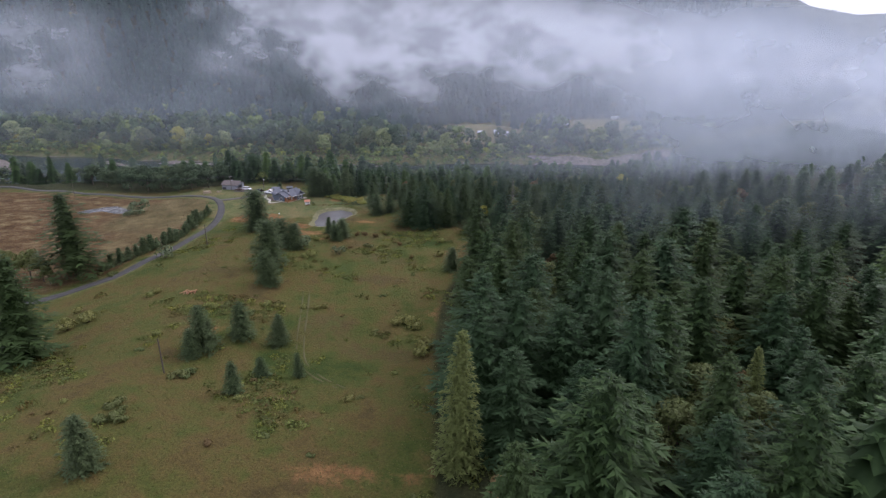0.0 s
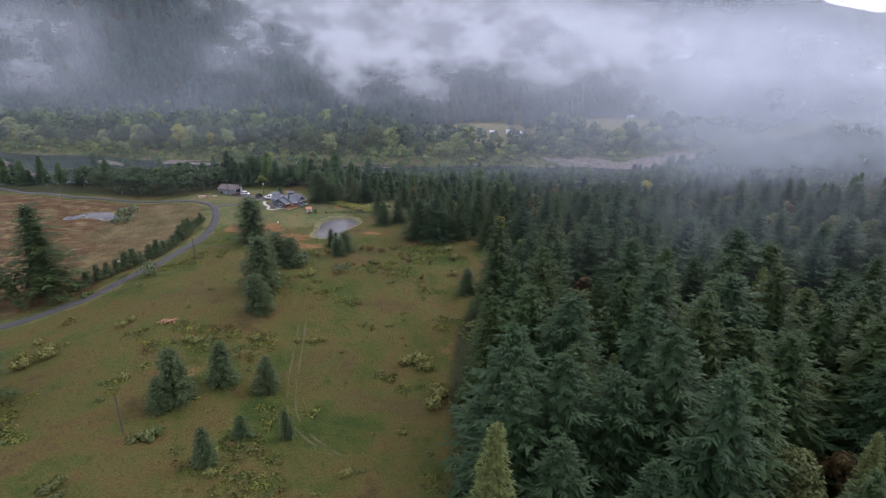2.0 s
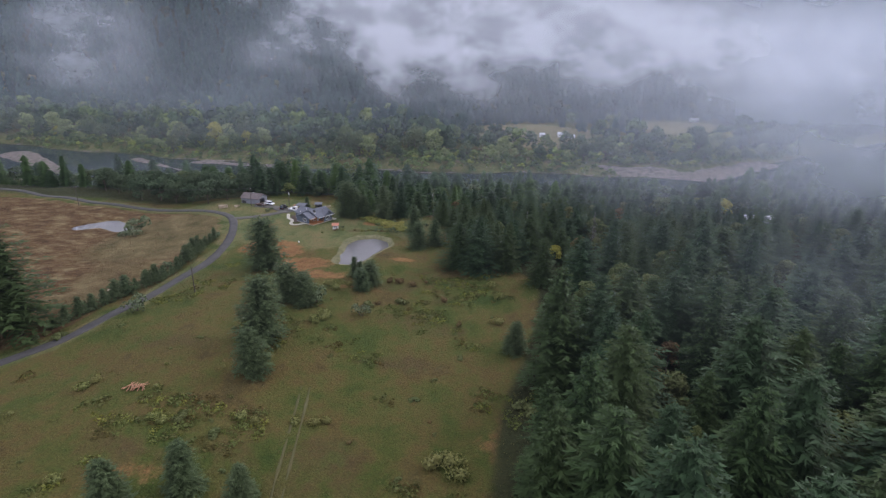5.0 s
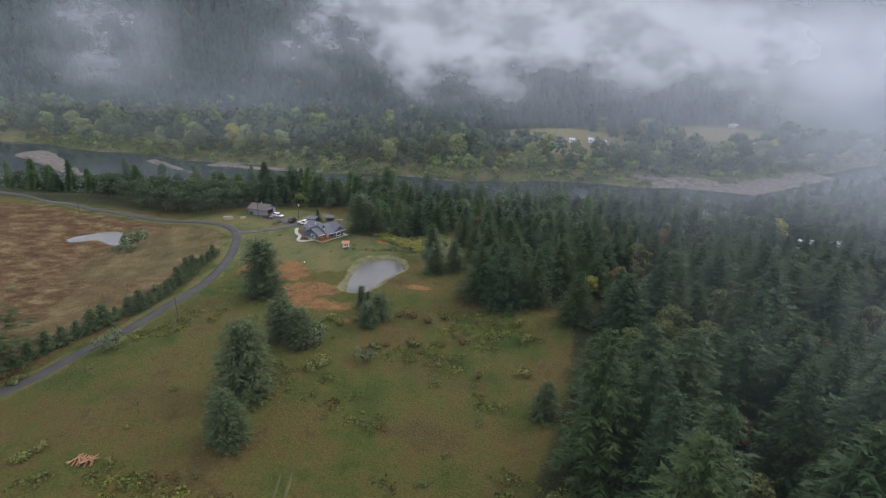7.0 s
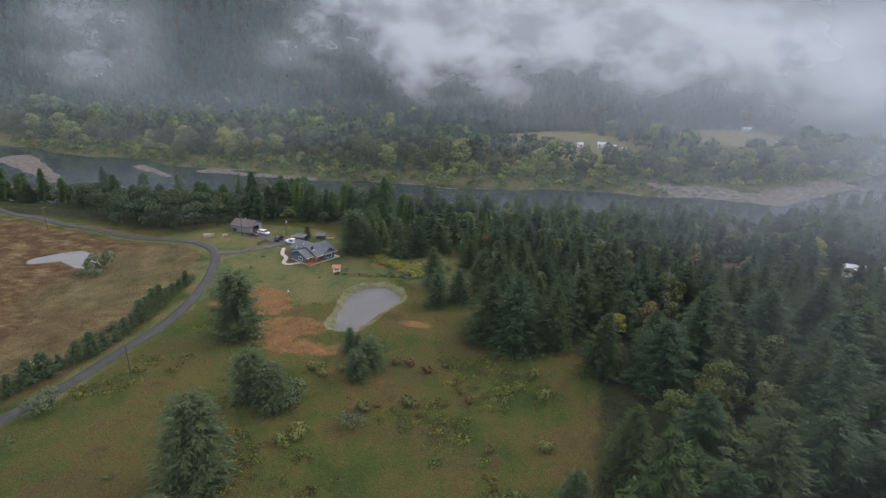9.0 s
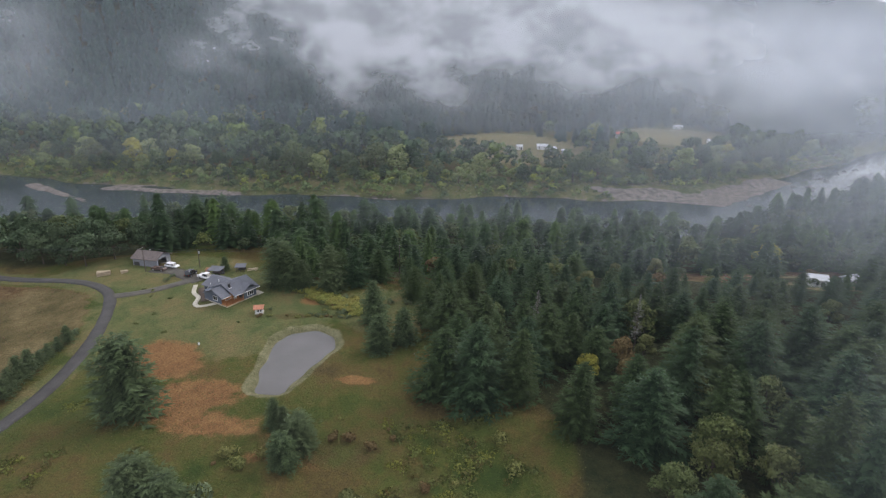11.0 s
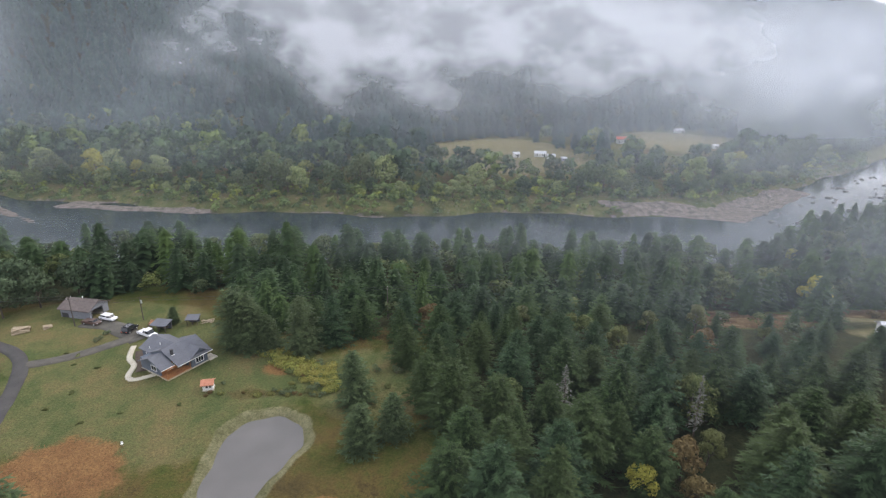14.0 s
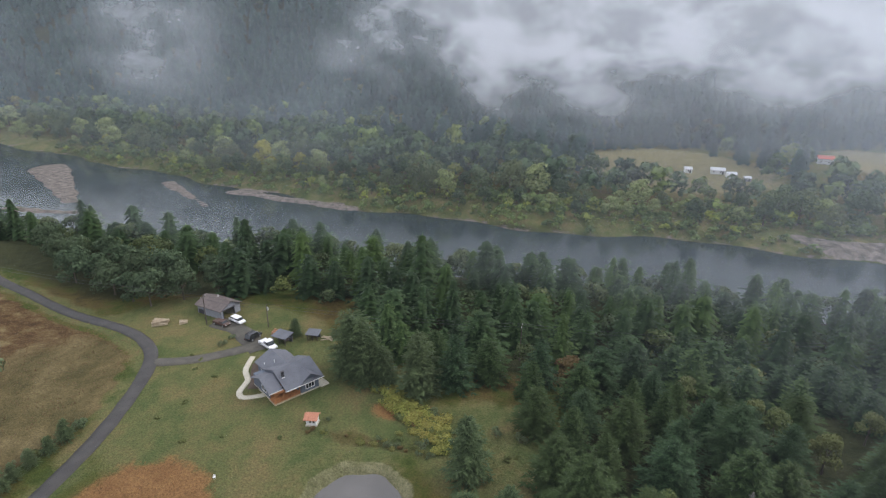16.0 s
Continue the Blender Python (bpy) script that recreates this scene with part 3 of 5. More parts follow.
# ---- plants: shapes ----
def fir_crown(seed, height, radius, whorls, limbs, segs, shape=0.85, foot=0.08, droop=0.30, ragged=0.25, full=True):
    """A conifer's crown: whorls of boughs, rising at the top and sagging lower down, each a feather of needle sprays.
    Returns vertices (a fourth value paints shaded inner needles dark and tips pale) and triangles."""
    r = np.random.RandomState(seed)
    V, F = [], []
    bulge = r.uniform(0.8, 1.2, 5)
    for i in range(whorls):
        for j in range(limbs):
            u = min(max((i + r.uniform(-0.5, 0.5)) / whorls, 0.0), 0.975)
            reach = radius * (1 - u) ** shape * min(1.0, 0.72 + 2.4 * u) + 0.02 * height * (1 - u) + 0.1
            a = 2 * math.pi * (j + r.uniform(-0.4, 0.4)) / limbs + i * 2.4
            side = bulge[int((a % 6.2832) / 6.2832 * 5) % 5]
            L = reach * r.uniform(1 - ragged * 1.5, 1 + ragged * 0.6) * (1 + (side - 1) * 0.8)
            z0 = (foot + (1 - foot) * u) * height + r.uniform(-0.25, 0.25)
            ca, sa = math.cos(a), math.sin(a)
            lift = (-0.25 + 0.55 * u) * r.uniform(0.6, 1.4)
            for k in range(2 * segs + 1):
                end = k == 2 * segs
                t = 0.9 if end else min(0.95, (k // 2 + r.uniform(0.5, 1.3)) / segs)
                turn = r.uniform(-0.25, 0.25) if end else (1 if k % 2 else -1) * r.uniform(0.4, 1.05)
                w = ((0.17 * (1 - 0.5 * t) + 0.04) * L + 0.2) * r.uniform(0.7, 1.3)
                half = (0.24 if full else 0.46) * w * r.uniform(0.7, 1.2)
                rr = 0.06 * L + 0.84 * L * t
                zz = z0 + lift * L * t - droop * L * t * t + 0.10 * L * t ** 3 + r.uniform(-0.05, 0.05) * L
                cb, sb = math.cos(a + turn), math.sin(a + turn)
                px, py, m = ca * rr, sa * rr, len(V)
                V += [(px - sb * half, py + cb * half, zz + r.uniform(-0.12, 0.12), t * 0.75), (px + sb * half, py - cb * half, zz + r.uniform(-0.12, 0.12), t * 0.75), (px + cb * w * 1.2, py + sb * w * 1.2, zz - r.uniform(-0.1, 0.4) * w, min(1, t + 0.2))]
                F.append((m, m + 1, m + 2))
    # leading shoot
    b = len(V)
    V += [(0.14, 0, height * 0.95, 0.8), (-0.07, 0.12, height * 0.95, 0.8), (-0.07, -0.12, height * 0.95, 0.8), (0, 0, height * 1.02, 1)]
    F += [(b, b + 1, b + 3), (b + 1, b + 2, b + 3), (b + 2, b, b + 3)]
    return np.array(V, np.float32), np.array(F, np.int32)


def tiers(seed, height, radius, count, sides, shape=0.75, foot=0.05, notch=(0.5, 0.72)):
    """Ragged skirts of foliage one above the other, each a fan with an uneven drooping rim."""
    r = np.random.RandomState(seed)
    V, F = [], []
    for i in range(count):
        h = foot + (1 - foot) * i / count
        reach = radius * (1 - (h - foot) / (1 - foot)) ** shape + 0.1
        top = len(V)
        # fourth value: heart of the fan painted dark for shade, rim paler
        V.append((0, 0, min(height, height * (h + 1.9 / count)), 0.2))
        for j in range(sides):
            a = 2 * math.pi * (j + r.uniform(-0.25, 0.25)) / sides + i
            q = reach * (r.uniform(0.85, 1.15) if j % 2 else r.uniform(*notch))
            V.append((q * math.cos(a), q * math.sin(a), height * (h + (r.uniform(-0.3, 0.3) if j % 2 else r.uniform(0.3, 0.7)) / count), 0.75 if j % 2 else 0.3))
        F += [(top, top + 1 + j, top + 1 + (j + 1) % sides) for j in range(sides)]
    return np.array(V, np.float32), np.array(F, np.int32)


def trunk_shape(height, r0, r1, sides=7, rings=5, seed=0, lean=0.0):
    r = np.random.RandomState(seed)
    V, F = [], []
    for i in range(rings + 1):
        t = i / rings
        rad = r0 + (r1 - r0) * t ** 0.8 + (0.35 * r0 if i == 0 else 0)
        ox, oy = lean * t * t + r.uniform(-0.04, 0.04) * t, r.uniform(-0.05, 0.05) * t
        for j in range(sides):
            a = 2 * math.pi * j / sides
            V.append((ox + rad * math.cos(a), oy + rad * math.sin(a), height * t - (0.3 if i == 0 else 0)))
    for i in range(rings):
        for j in range(sides):
            a, b = i * sides + j, i * sides + (j + 1) % sides
            F += [(a, b, b + sides), (a, b + sides, a + sides)]
    return np.array(V, np.float32), np.array(F, np.int32)


def limb_shape(a, b, r0, r1, sides=5):
    a, b = Vector(a), Vector(b)
    q = (b - a).to_track_quat("Z", "Y")
    V, F = [], []
    for p, r in ((a, r0), (a.lerp(b, 0.5) + Vector((0, 0, 0.04 * (b - a).length)), (r0 + r1) / 2), (b, r1)):
        for j in range(sides):
            t = 2 * math.pi * j / sides
            V.append(p + q @ Vector((r * math.cos(t), r * math.sin(t), 0)))
    for i in range(2):
        for j in range(sides):
            c, d = i * sides + j, i * sides + (j + 1) % sides
            F += [(c, d, d + sides), (c, d + sides, c + sides)]
    return np.array([tuple(v) for v in V], np.float32), np.array(F, np.int32)


def join(shapes):
    V, F, o = [], [], 0
    for v, f in shapes:
        V.append(v)
        F.append(f + o)
        o += len(v)
    return np.concatenate(V), np.concatenate(F)


def leaf_cloud(seed, lobes, count, size):
    """Many small leaf sprays over the skins of uneven lobes (centre, radii)."""
    r = np.random.RandomState(seed)
    vol = np.array([a[3] * a[4] for a in lobes])
    pick = r.choice(len(lobes), count, p=vol / vol.sum())
    L = np.array(lobes)[pick]
    d = r.normal(size=(count, 3))
    d /= np.linalg.norm(d, axis=1)[:, None]
    d[:, 2] = np.where(d[:, 2] < -0.45, -d[:, 2], d[:, 2])
    deep = r.uniform(0.62, 1.06, (count, 1)) ** 0.6
    c = L[:, :3] + d * L[:, 3:6] * deep
    n = d + r.normal(size=(count, 3)) * 0.38
    n /= np.linalg.norm(n, axis=1)[:, None]
    t = np.cross(n, r.normal(size=(count, 3)))
    t /= np.linalg.norm(t, axis=1)[:, None] + 1e-6
    u = np.cross(n, t)
    s = (size * r.uniform(0.6, 1.5, count))[:, None]
    V = np.stack([c - t * s, c - u * s * 0.55 - n * s * 0.1, c + t * s, c + u * s * 0.55 - n * s * 0.1], 1).reshape(-1, 3)
    i = np.arange(count)[:, None] * 4
    # fourth value paints outer and upper leaves as lit, deep ones as shaded
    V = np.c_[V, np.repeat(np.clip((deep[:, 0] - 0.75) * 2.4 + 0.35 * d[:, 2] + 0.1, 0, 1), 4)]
    return V.astype(np.float32), np.concatenate([i + [0, 1, 2], i + [0, 2, 3]]).astype(np.int32)


def broad_lobes(seed, height, radius, k=9, foot=0.28):
    r = np.random.RandomState(seed)
    out = [(0, 0, height * 0.66, radius * 0.7, radius * 0.7, height * 0.3)]
    for i in range(k):
        a, h = 2.4 * i + r.uniform(-0.5, 0.5), r.uniform(foot + 0.1, 0.88)
        q = radius * (0.62 if h < 0.7 else 0.35) * r.uniform(0.7, 1.15)
        s = radius * r.uniform(0.32, 0.52)
        out.append((q * math.cos(a), q * math.sin(a), height * h, s, s, s * r.uniform(0.7, 1.0)))
    return out


def part(name, shape, material, parent, label=""):
    """Links a bmesh, a mesh or a (vertices, triangles) pair as one mesh object under a thing or part."""
    if isinstance(shape, tuple):
        shape = mesh_from(name, *shape, material)
    elif isinstance(shape, bmesh.types.BMesh):
        bm, shape = shape, bpy.data.meshes.new(name)
        bm.normal_update()
        bm.to_mesh(shape)
        bm.free()
        shape.materials.append(material)
    ob = new(name, shape)
    ob.parent = parent
    return tagged(ob, label) if label else ob


def thing(name, at, turn=0.0, label="", category="", group="", kind="", z=None):
    ob = new(name)
    ob.matrix_basis = pose(at[0], at[1], gz(at[0], at[1]) if z is None else z, 0, 0, turn)
    return tagged(ob, label, category, group, kind)


rng = random.Random(7)


def fir_thing(seed, h, rad, crown_mat, label, name="fir_tree", whorls=46, limbs=12, segs=4, shape=0.85, foot=0.06, droop=0.16, ragged=0.25, group="firs", category="tree"):
    t = thing(name, (0, 0), 0, label, category, group, z=-500)
    part("trunk", trunk_shape(h * 0.93, 0.018 * h, 0.03, seed=seed), BARK, t)
    boughs = fir_crown(seed, h, rad, whorls, limbs, segs, shape, foot, droop, ragged)
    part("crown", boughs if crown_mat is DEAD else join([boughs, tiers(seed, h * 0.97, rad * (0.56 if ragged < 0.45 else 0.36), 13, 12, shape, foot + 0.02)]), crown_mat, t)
    return t


def broad_thing(seed, h, rad, mat, label, count=1500, size=0.32, name="broadleaf_tree", group="", foot=0.28):
    t = thing(name, (0, 0), 0, label, "tree", group, z=-500)
    lobes = broad_lobes(seed, h, rad, 10, foot)
    limbs = [trunk_shape(h * 0.6, 0.022 * h, 0.010 * h, seed=seed)] + [limb_shape((0, 0, h * (0.25 + 0.03 * i)), q[:3], 0.009 * h, 0.02) for i, q in enumerate(lobes[1:8])]
    part("trunk", join(limbs), BARK, t)
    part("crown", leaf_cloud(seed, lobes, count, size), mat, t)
    return t


def shrub_thing(seed, h, rad, mat, label, count=300, size=0.21, name="shrub", group="shrubs"):
    r = np.random.RandomState(seed)
    t = thing(name, (0, 0), 0, label, "shrub", group, z=-500)
    lobes = [(r.uniform(-0.55, 0.55) * rad, r.uniform(-0.55, 0.55) * rad, h * r.uniform(0.3, 0.6), rad * r.uniform(0.35, 0.6), rad * r.uniform(0.35, 0.6), h * r.uniform(0.3, 0.45)) for _ in range(6)]
    part("base_wood", join([limb_shape((0, 0, -0.15), q[:3], 0.05, 0.015) for q in lobes]), BARK, t)
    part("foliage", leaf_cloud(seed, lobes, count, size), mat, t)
    return t


def plant(model, x, y, scale, turn=None, squash=1.0, sink=0.1):
    """Sets a copy of a model plant on the ground."""
    m = pose(x, y, gz(x, y) - sink, rng.uniform(-2.5, 2.5), rng.uniform(-2.5, 2.5), rng.uniform(0, 360) if turn is None else turn)
    c = copy_thing(model, m)
    c.scale = (scale * squash, scale * squash, scale)
    return c


models = []


def model(t):
    models.append(t)
    return t


# models: heights in metres before scaling
firs = [model(fir_thing(11 + i, 20, r, m, lab, whorls=w + 3, limbs=11, segs=6, shape=s, ragged=g, foot=0.04, droop=0.12)) for i, (r, m, lab, w, s, g) in enumerate([
    (5.9, FIR, "tall dark green fir with drooping boughs in the forest", 27, 0.6, 0.3), (5.2, FIR, "slender dark green fir in the forest", 29, 0.66, 0.34),
    (6.3, FIR_BLUE, "blue-green fir with broad feathery boughs", 26, 0.56, 0.3), (5.6, FIR_BLUE, "blue-green fir with an uneven pointed crown", 28, 0.66, 0.4),
    (6.9, FIR, "wide-skirted dark fir with heavy lower boughs", 26, 0.52, 0.3)])]
lone = [model(fir_thing(31 + i, 12, r, FIR_YOUNG, lab, whorls=28, limbs=12, segs=5, shape=s, foot=0.02, group="meadow firs")) for i, (r, lab, s) in enumerate([
    (4.2, "young dark green fir standing in the meadow grass", 0.52), (4.1, "bushy young fir standing in the meadow grass", 0.42), (4.7, "broad rounded young pine standing in rough grass", 0.27)])]
cedar = model(fir_thing(51, 23, 3.6, CEDAR, "tall yellow-green conical cedar at the forest edge", "cedar_tree", 52, 11, 3, 0.55, 0.03, 0.15, 0.16, "cedars"))
snag = model(fir_thing(52, 24, 6.2, FIR, "old broad fir with ragged boughs by the lane", "fir_tree", 34, 9, 5, 0.38, 0.1, 0.25, 0.5, "firs"))
leafy = [model(broad_thing(61 + i, 11, r, m, lab, n, 0.27, group="forest broadleaves")) for i, (r, m, lab, n) in enumerate([
    (3.8, LEAF, "green broadleaf tree at the forest edge", 2200), (4.3, LEAF_WOOD, "dull olive broadleaf tree turning in autumn", 2300), (3.4, LEAF, "yellow-green broadleaf tree among the firs", 2000)])]
yellow = model(broad_thing(71, 11, 4.4, LEAF_YELLOW, "bright yellow autumn broadleaf tree", 1700, 0.34, group="yellow trees"))
rust = model(broad_thing(72, 9, 3.4, LEAF_RUST, "rust-brown autumn broadleaf tree", 1300, 0.32, group="rust trees"))
thicket = model(shrub_thing(88, 1.5, 2.0, THICKET, "bright yellow-green bramble thicket beside the lawn"))
bushy = [model(shrub_thing(81 + i, h, r, m, lab)) for i, (h, r, m, lab) in enumerate([
    (1.5, 2.0, BRAMBLE, "low tangled yellow-green bramble in the meadow"), (1.1, 1.5, LEAF, "low green shrub in the meadow grass"), (1.6, 1.6, LEAF_RUST, "low rust-brown shrub in dry grass"), (2.6, 2.0, LEAF_DULL, "dull green bush on rough ground")])]
lane_tree = model(fir_thing(91, 5, 2.1, FIR_YOUNG, "small conical evergreen planted in a row beside the lane", "lane_tree", 16, 8, 3, 0.75, 0.12, 0.2, 0.2, "row of lane evergreens"))

# ---- meadow trees, one by one: x, y, height ----
for x, y, h, k, w in [(-50.7, 153, 15, 2, 0.85), (-47.6, 140.7, 9.8, 1, 1.0), (-69, 199, 15.5, 2, 1.0), (-49.7, 103.4, 10.5, 0, 0.95), (-44.7, 110.4, 8.8, 1, 0.9),
                      (-36.1, 110, 7.5, 0, 0.95), (-37.7, 86.6, 6.5, 1, 0.75), (-28.1, 95.3, 5.5, 1, 0.65), (-35, 94, 4.6, 0, 0.95), (-51, 99.5, 6.5, 1, 0.9), (-48.8, 61.4, 8.8, 1, 0.8),
                      (-52.5, 174.5, 10, 2, 1.05), (-48.2, 172.5, 9, 2, 1.0), (-41.6, 197, 6.3, 1, 0.8), (-39.6, 196, 5.6, 0, 0.8), (-35.6, 191.5, 7.2, 2, 1.1), (-37, 187, 6.2, 2, 1.1), (3.7, 159.9, 7.5, 1, 1.0),
                      (-60.2, 261, 14, 2, 1.0), (-56, 259.6, 11.5, 1, 1.1), (-52.8, 258.8, 9, 0, 1.0), (-45, 259, 13.8, 0, 0.95), (-29.8, 239, 11.5, 0, 0.95), (-26.7, 225.7, 9, 1, 1.05), (-21.5, 229, 9.5, 0, 0.9), (-80.5, 271.5, 4.6, 1, 1.0)]:
    plant(lone[k], x, y, h / 12, squash=w * 1.12)
plant(snag, -109, 154.5, 26 / 24, squash=1.6)
plant(firs[4], -86.5, 100.2, 1.15, squash=1.15)
for x, y, k, s in [(-118, 152, 0, 0.8), (-124, 155, 1, 0.9), (-131, 158, 1, 0.8), (-139, 163, 0, 0.8), (-148, 166, 1, 0.9), (-114, 149, 2, 0.6), (-104, 112, 1, 0.8), (-98, 104, 0, 0.7)]:
    plant(leafy[k], x, y, s)
for x, y, k, s in [(28, 62, 0, 0.9), (33, 66, 0, 1.0), (39, 64, 2, 0.9), (37, 71, 1, 0.8), (22, 66, 1, 0.7), (48, 68, 0, 1.0), (58, 78, 2, 1.0), (14, 88, 2, 0.8), (20, 100, 1, 0.9), (8, 118, 0, 0.7), (22, 180, 0, 0.9), (28, 176, 1, 0.8), (32, 189, 1, 1.0), (38, 182, 0, 1.0), (30, 172, 2, 0.8), (29.4, 185.5, 1, 0.85), (34.4, 205, 0, 0.85), (26.6, 171.5, 2, 0.75), (45.8, 190, 0, 1.0), (23.3, 161.8, 1, 0.55), (33, 167.5, 0, 0.75), (39, 85.5, 2, 0.95), (34.6, 68, 2, 0.95),
                   (41.7, 75.4, 0, 1.1), (60.6, 68.6, 1, 1.1), (66.6, 73.7, 2, 1.2), (85, 97, 2, 1.2), (29.6, 132.7, 1, 0.9), (56.6, 68, 2, 0.8), (43.4, 62, 2, 0.75), (50.5, 272, 2, 0.8), (17.4, 267, 0, 0.7), (20, 262, 0, 0.8)]:
    plant(leafy[k], x, y, s)
plant(rust, 24.5, 212, 0.8)
plant(rust, 25.3, 219, 0.9)
plant(rust, 23.9, 64.4, 0.6)
plant(yellow, 17.5, 214.5, 0.6)
plant(yellow, 27.8, 159, 0.6)
for x, y, h in [(2.4, 64.4, 23), (50, 75, 15.5), (34.5, 94.6, 18), (27.1, 103.3, 14), (26, 118, 15), (64, 128, 20)]:
    plant(cedar, x, y, h / 23, squash=0.98)
for x, y, h, k in [(13, 168, 14, 1), (-12, 209.5, 14.6, 4), (-3.5, 216.5, 14.5, 0), (10, 221, 14.5, 4)]:
    plant(firs[k], x, y, h / 20, squash=1.35)
for i in range(22):
    f = i / 21
    x, y = -103.5 + 8.0 * min(1, f * 2.2) - 3.5 * max(0, f - 0.6) / 0.4, 158 + 68 * f
    plant(lane_tree, x + rng.uniform(-0.4, 0.4), y, rng.uniform(0.6, 1.2), squash=rng.uniform(1.0, 1.35))


# ---- the woods on this side of the river ----
def in_woods(x, y):
    if x > 0.84 * y + 12 or pond_south(x, y) < 5 or pond_west(x, y) < 8:
        return False
    e = 6 + 9 * float(ss(120, 180, y)) + 8 * math.exp(-((y - 170) / 17) ** 2) + 10 * float(ss(172, 184, y)) - 10 * float(ss(190, 200, y)) - 30 * float(ss(193, 206, y)) - 8 * float(ss(228, 252, y))
    if min(capsule(x, y, (-28.5, 287.5), (49.5, 315), 0, 0), capsule(x, y, (49.5, 315), (140, 338), 0, 0)) < 4.5:
        return False
    if x < -108 and y < 296 + 0.12 * max(0, -130 - x):
        return False
    south = x > e and y < 262
    belt_lo = 263 + 0.40 * max(0, -40 - x) * (x > -100) + (24 * (x <= -100)) + 0.12 * max(0, -130 - x)
    north = y > belt_lo and y < float(shore_near(x)) - 6
    if not (south or north) or y > float(shore_near(x)) - 5:
        return False
    for cx, cy, rx, ry in ((74, 291, 18, 12), (106, 294, 14, 11), (28, 163, 7, 9), (32, 187, 8, 6), (46, 67, 24, 7), (34.5, 92, 6, 7), (27, 102, 5, 6), (2.4, 62, 7, 7), (26, 117, 5, 6), (26, 218, 5, 5), (17, 211, 7, 6), (47, 75, 7, 8), (85, 96, 4, 4), (102, 276, 12, 15), (100, 297, 11, 11), (-24, 247, 8, 7), (-33, 251, 10, 6), (-95, 282, 18, 7), (-72, 276, 10, 10), (28, 183, 9, 9), (10, 130, 8, 12), (97, 266, 4, 5), (-12, 209.5, 7, 7), (-3.5, 216.5, 6, 6), (10, 221, 6, 6)):
        if ((x - cx) / rx) ** 2 + ((y - cy) / ry) ** 2 < 1:
            return False
    return True


def scatter(x0, x1, y0, y1, gap, ok, seed, tries):
    r, kept, cells = random.Random(seed), [], {}
    for _ in range(tries):
        x, y = r.uniform(x0, x1), r.uniform(y0, y1)
        g = gap * r.uniform(0.8, 1.25)
        c = (int(x // gap), int(y // gap))
        if any((x - p) ** 2 + (y - q) ** 2 < g * g for i in (-1, 0, 1) for j in (-1, 0, 1) for p, q in cells.get((c[0] + i, c[1] + j), ())) or not ok(x, y):
            continue
        cells.setdefault(c, []).append((x, y))
        kept.append((x, y))
    return kept


def joined(name, shapes, placed, mat, label, category):
    """One mesh of many plants: placed holds (shape number, x, y, z, scale, width, turn)."""
    V, F, o = [], [], 0
    for k, x, y, z, s, w, a in placed:
        v, f = shapes[k]
        c, d = math.cos(a) * s * w, math.sin(a) * s * w
        V.append(np.c_[v[:, 0] * c - v[:, 1] * d + x, v[:, 0] * d + v[:, 1] * c + y, v[:, 2] * s + z, v[:, 3]])
        F.append(f + o)
        o += len(v)
    me = mesh_from(name, np.concatenate(V), np.concatenate(F), mat)
    tones = np.random.RandomState(len(placed)).rand(len(placed))
    me.attributes.new("tone", "FLOAT", "POINT").data.foreach_set("value", np.repeat(tones, [len(v) for v in V]).astype(np.float32))
    return tagged(new(name, me), label, category, kind="stuff")


def canopy(x, y):
    """How high the treetops stand: falling from the start towards the river, rising to the east."""
    return float(np.interp(y, (50, 90, 115, 150, 200, 240, 285, 320, 350, 390, 420), (32, 33, 30, 25.5, 20, 15.5, 10.5, 6, 4, -3, -6))) + 0.11 * max(0.0, x - 90)


def tree_height(x, y, r):
    low = 0.62 if ((x - 68) / 26) ** 2 + ((y - 266) / 17) ** 2 < 1 else 1.0
    return min(27.0, max(6.0, low * (canopy(x, y) - gz(x, y)) * r.uniform(0.68, 1.1)))


woods_spots = scatter(-330, 340, 40, 236, 7.7, in_woods, 3, 30000) + scatter(-330, 340, 237, 470, 7.3, in_woods, 4, 50000)
near_spots = [p for p in woods_spots if p[0] > -45 and p[0] < 0.78 * p[1] + 8 and p[1] < 275]
near_spots.sort(key=lambda p: math.hypot(max(0, p[0]), 1.2 * max(0, p[1] - 165)))
single, rest = near_spots[:290], near_spots[290:] + [p for p in woods_spots if p not in set(near_spots)]
for x, y in single:
    u, h = rng.random(), tree_height(x, y, rng)
    if u < 0.88:
        plant(firs[rng.randrange(5)], x, y, h / 20, squash=rng.uniform(1.0, 1.25) * (1.0 + 0.3 * float(ss(22, 12, h))))
    elif u < 0.96:
        plant(leafy[rng.randrange(3)], x, y, min(1.2, h / 15) * rng.uniform(0.8, 1.1))
    else:
        plant(rust, x, y, rng.uniform(0.7, 1.0))
far_firs = [join([fir_crown(101 + i, 20, r, 12, 7, 2, s, 0.05, 0.16, 0.4, False), tiers(101 + i, 19.0, r * 0.78, 9, 14, s)]) for i, (r, s) in enumerate([(6.3, 0.52), (5.8, 0.57), (6.8, 0.48), (7.2, 0.46)])]
far_leaf = [leaf_cloud(111 + i, broad_lobes(111 + i, 11, 4.2, 8), 350, 0.5) for i in range(3)]
mid_firs = [join([fir_crown(171 + i, 20, r, 20, 8, 3, s, 0.05, 0.16, 0.35, False), tiers(171 + i, 19.0, r * 0.68, 11, 14, s)]) for i, (r, s) in enumerate([(6.2, 0.56), (5.6, 0.62), (6.7, 0.52)])]
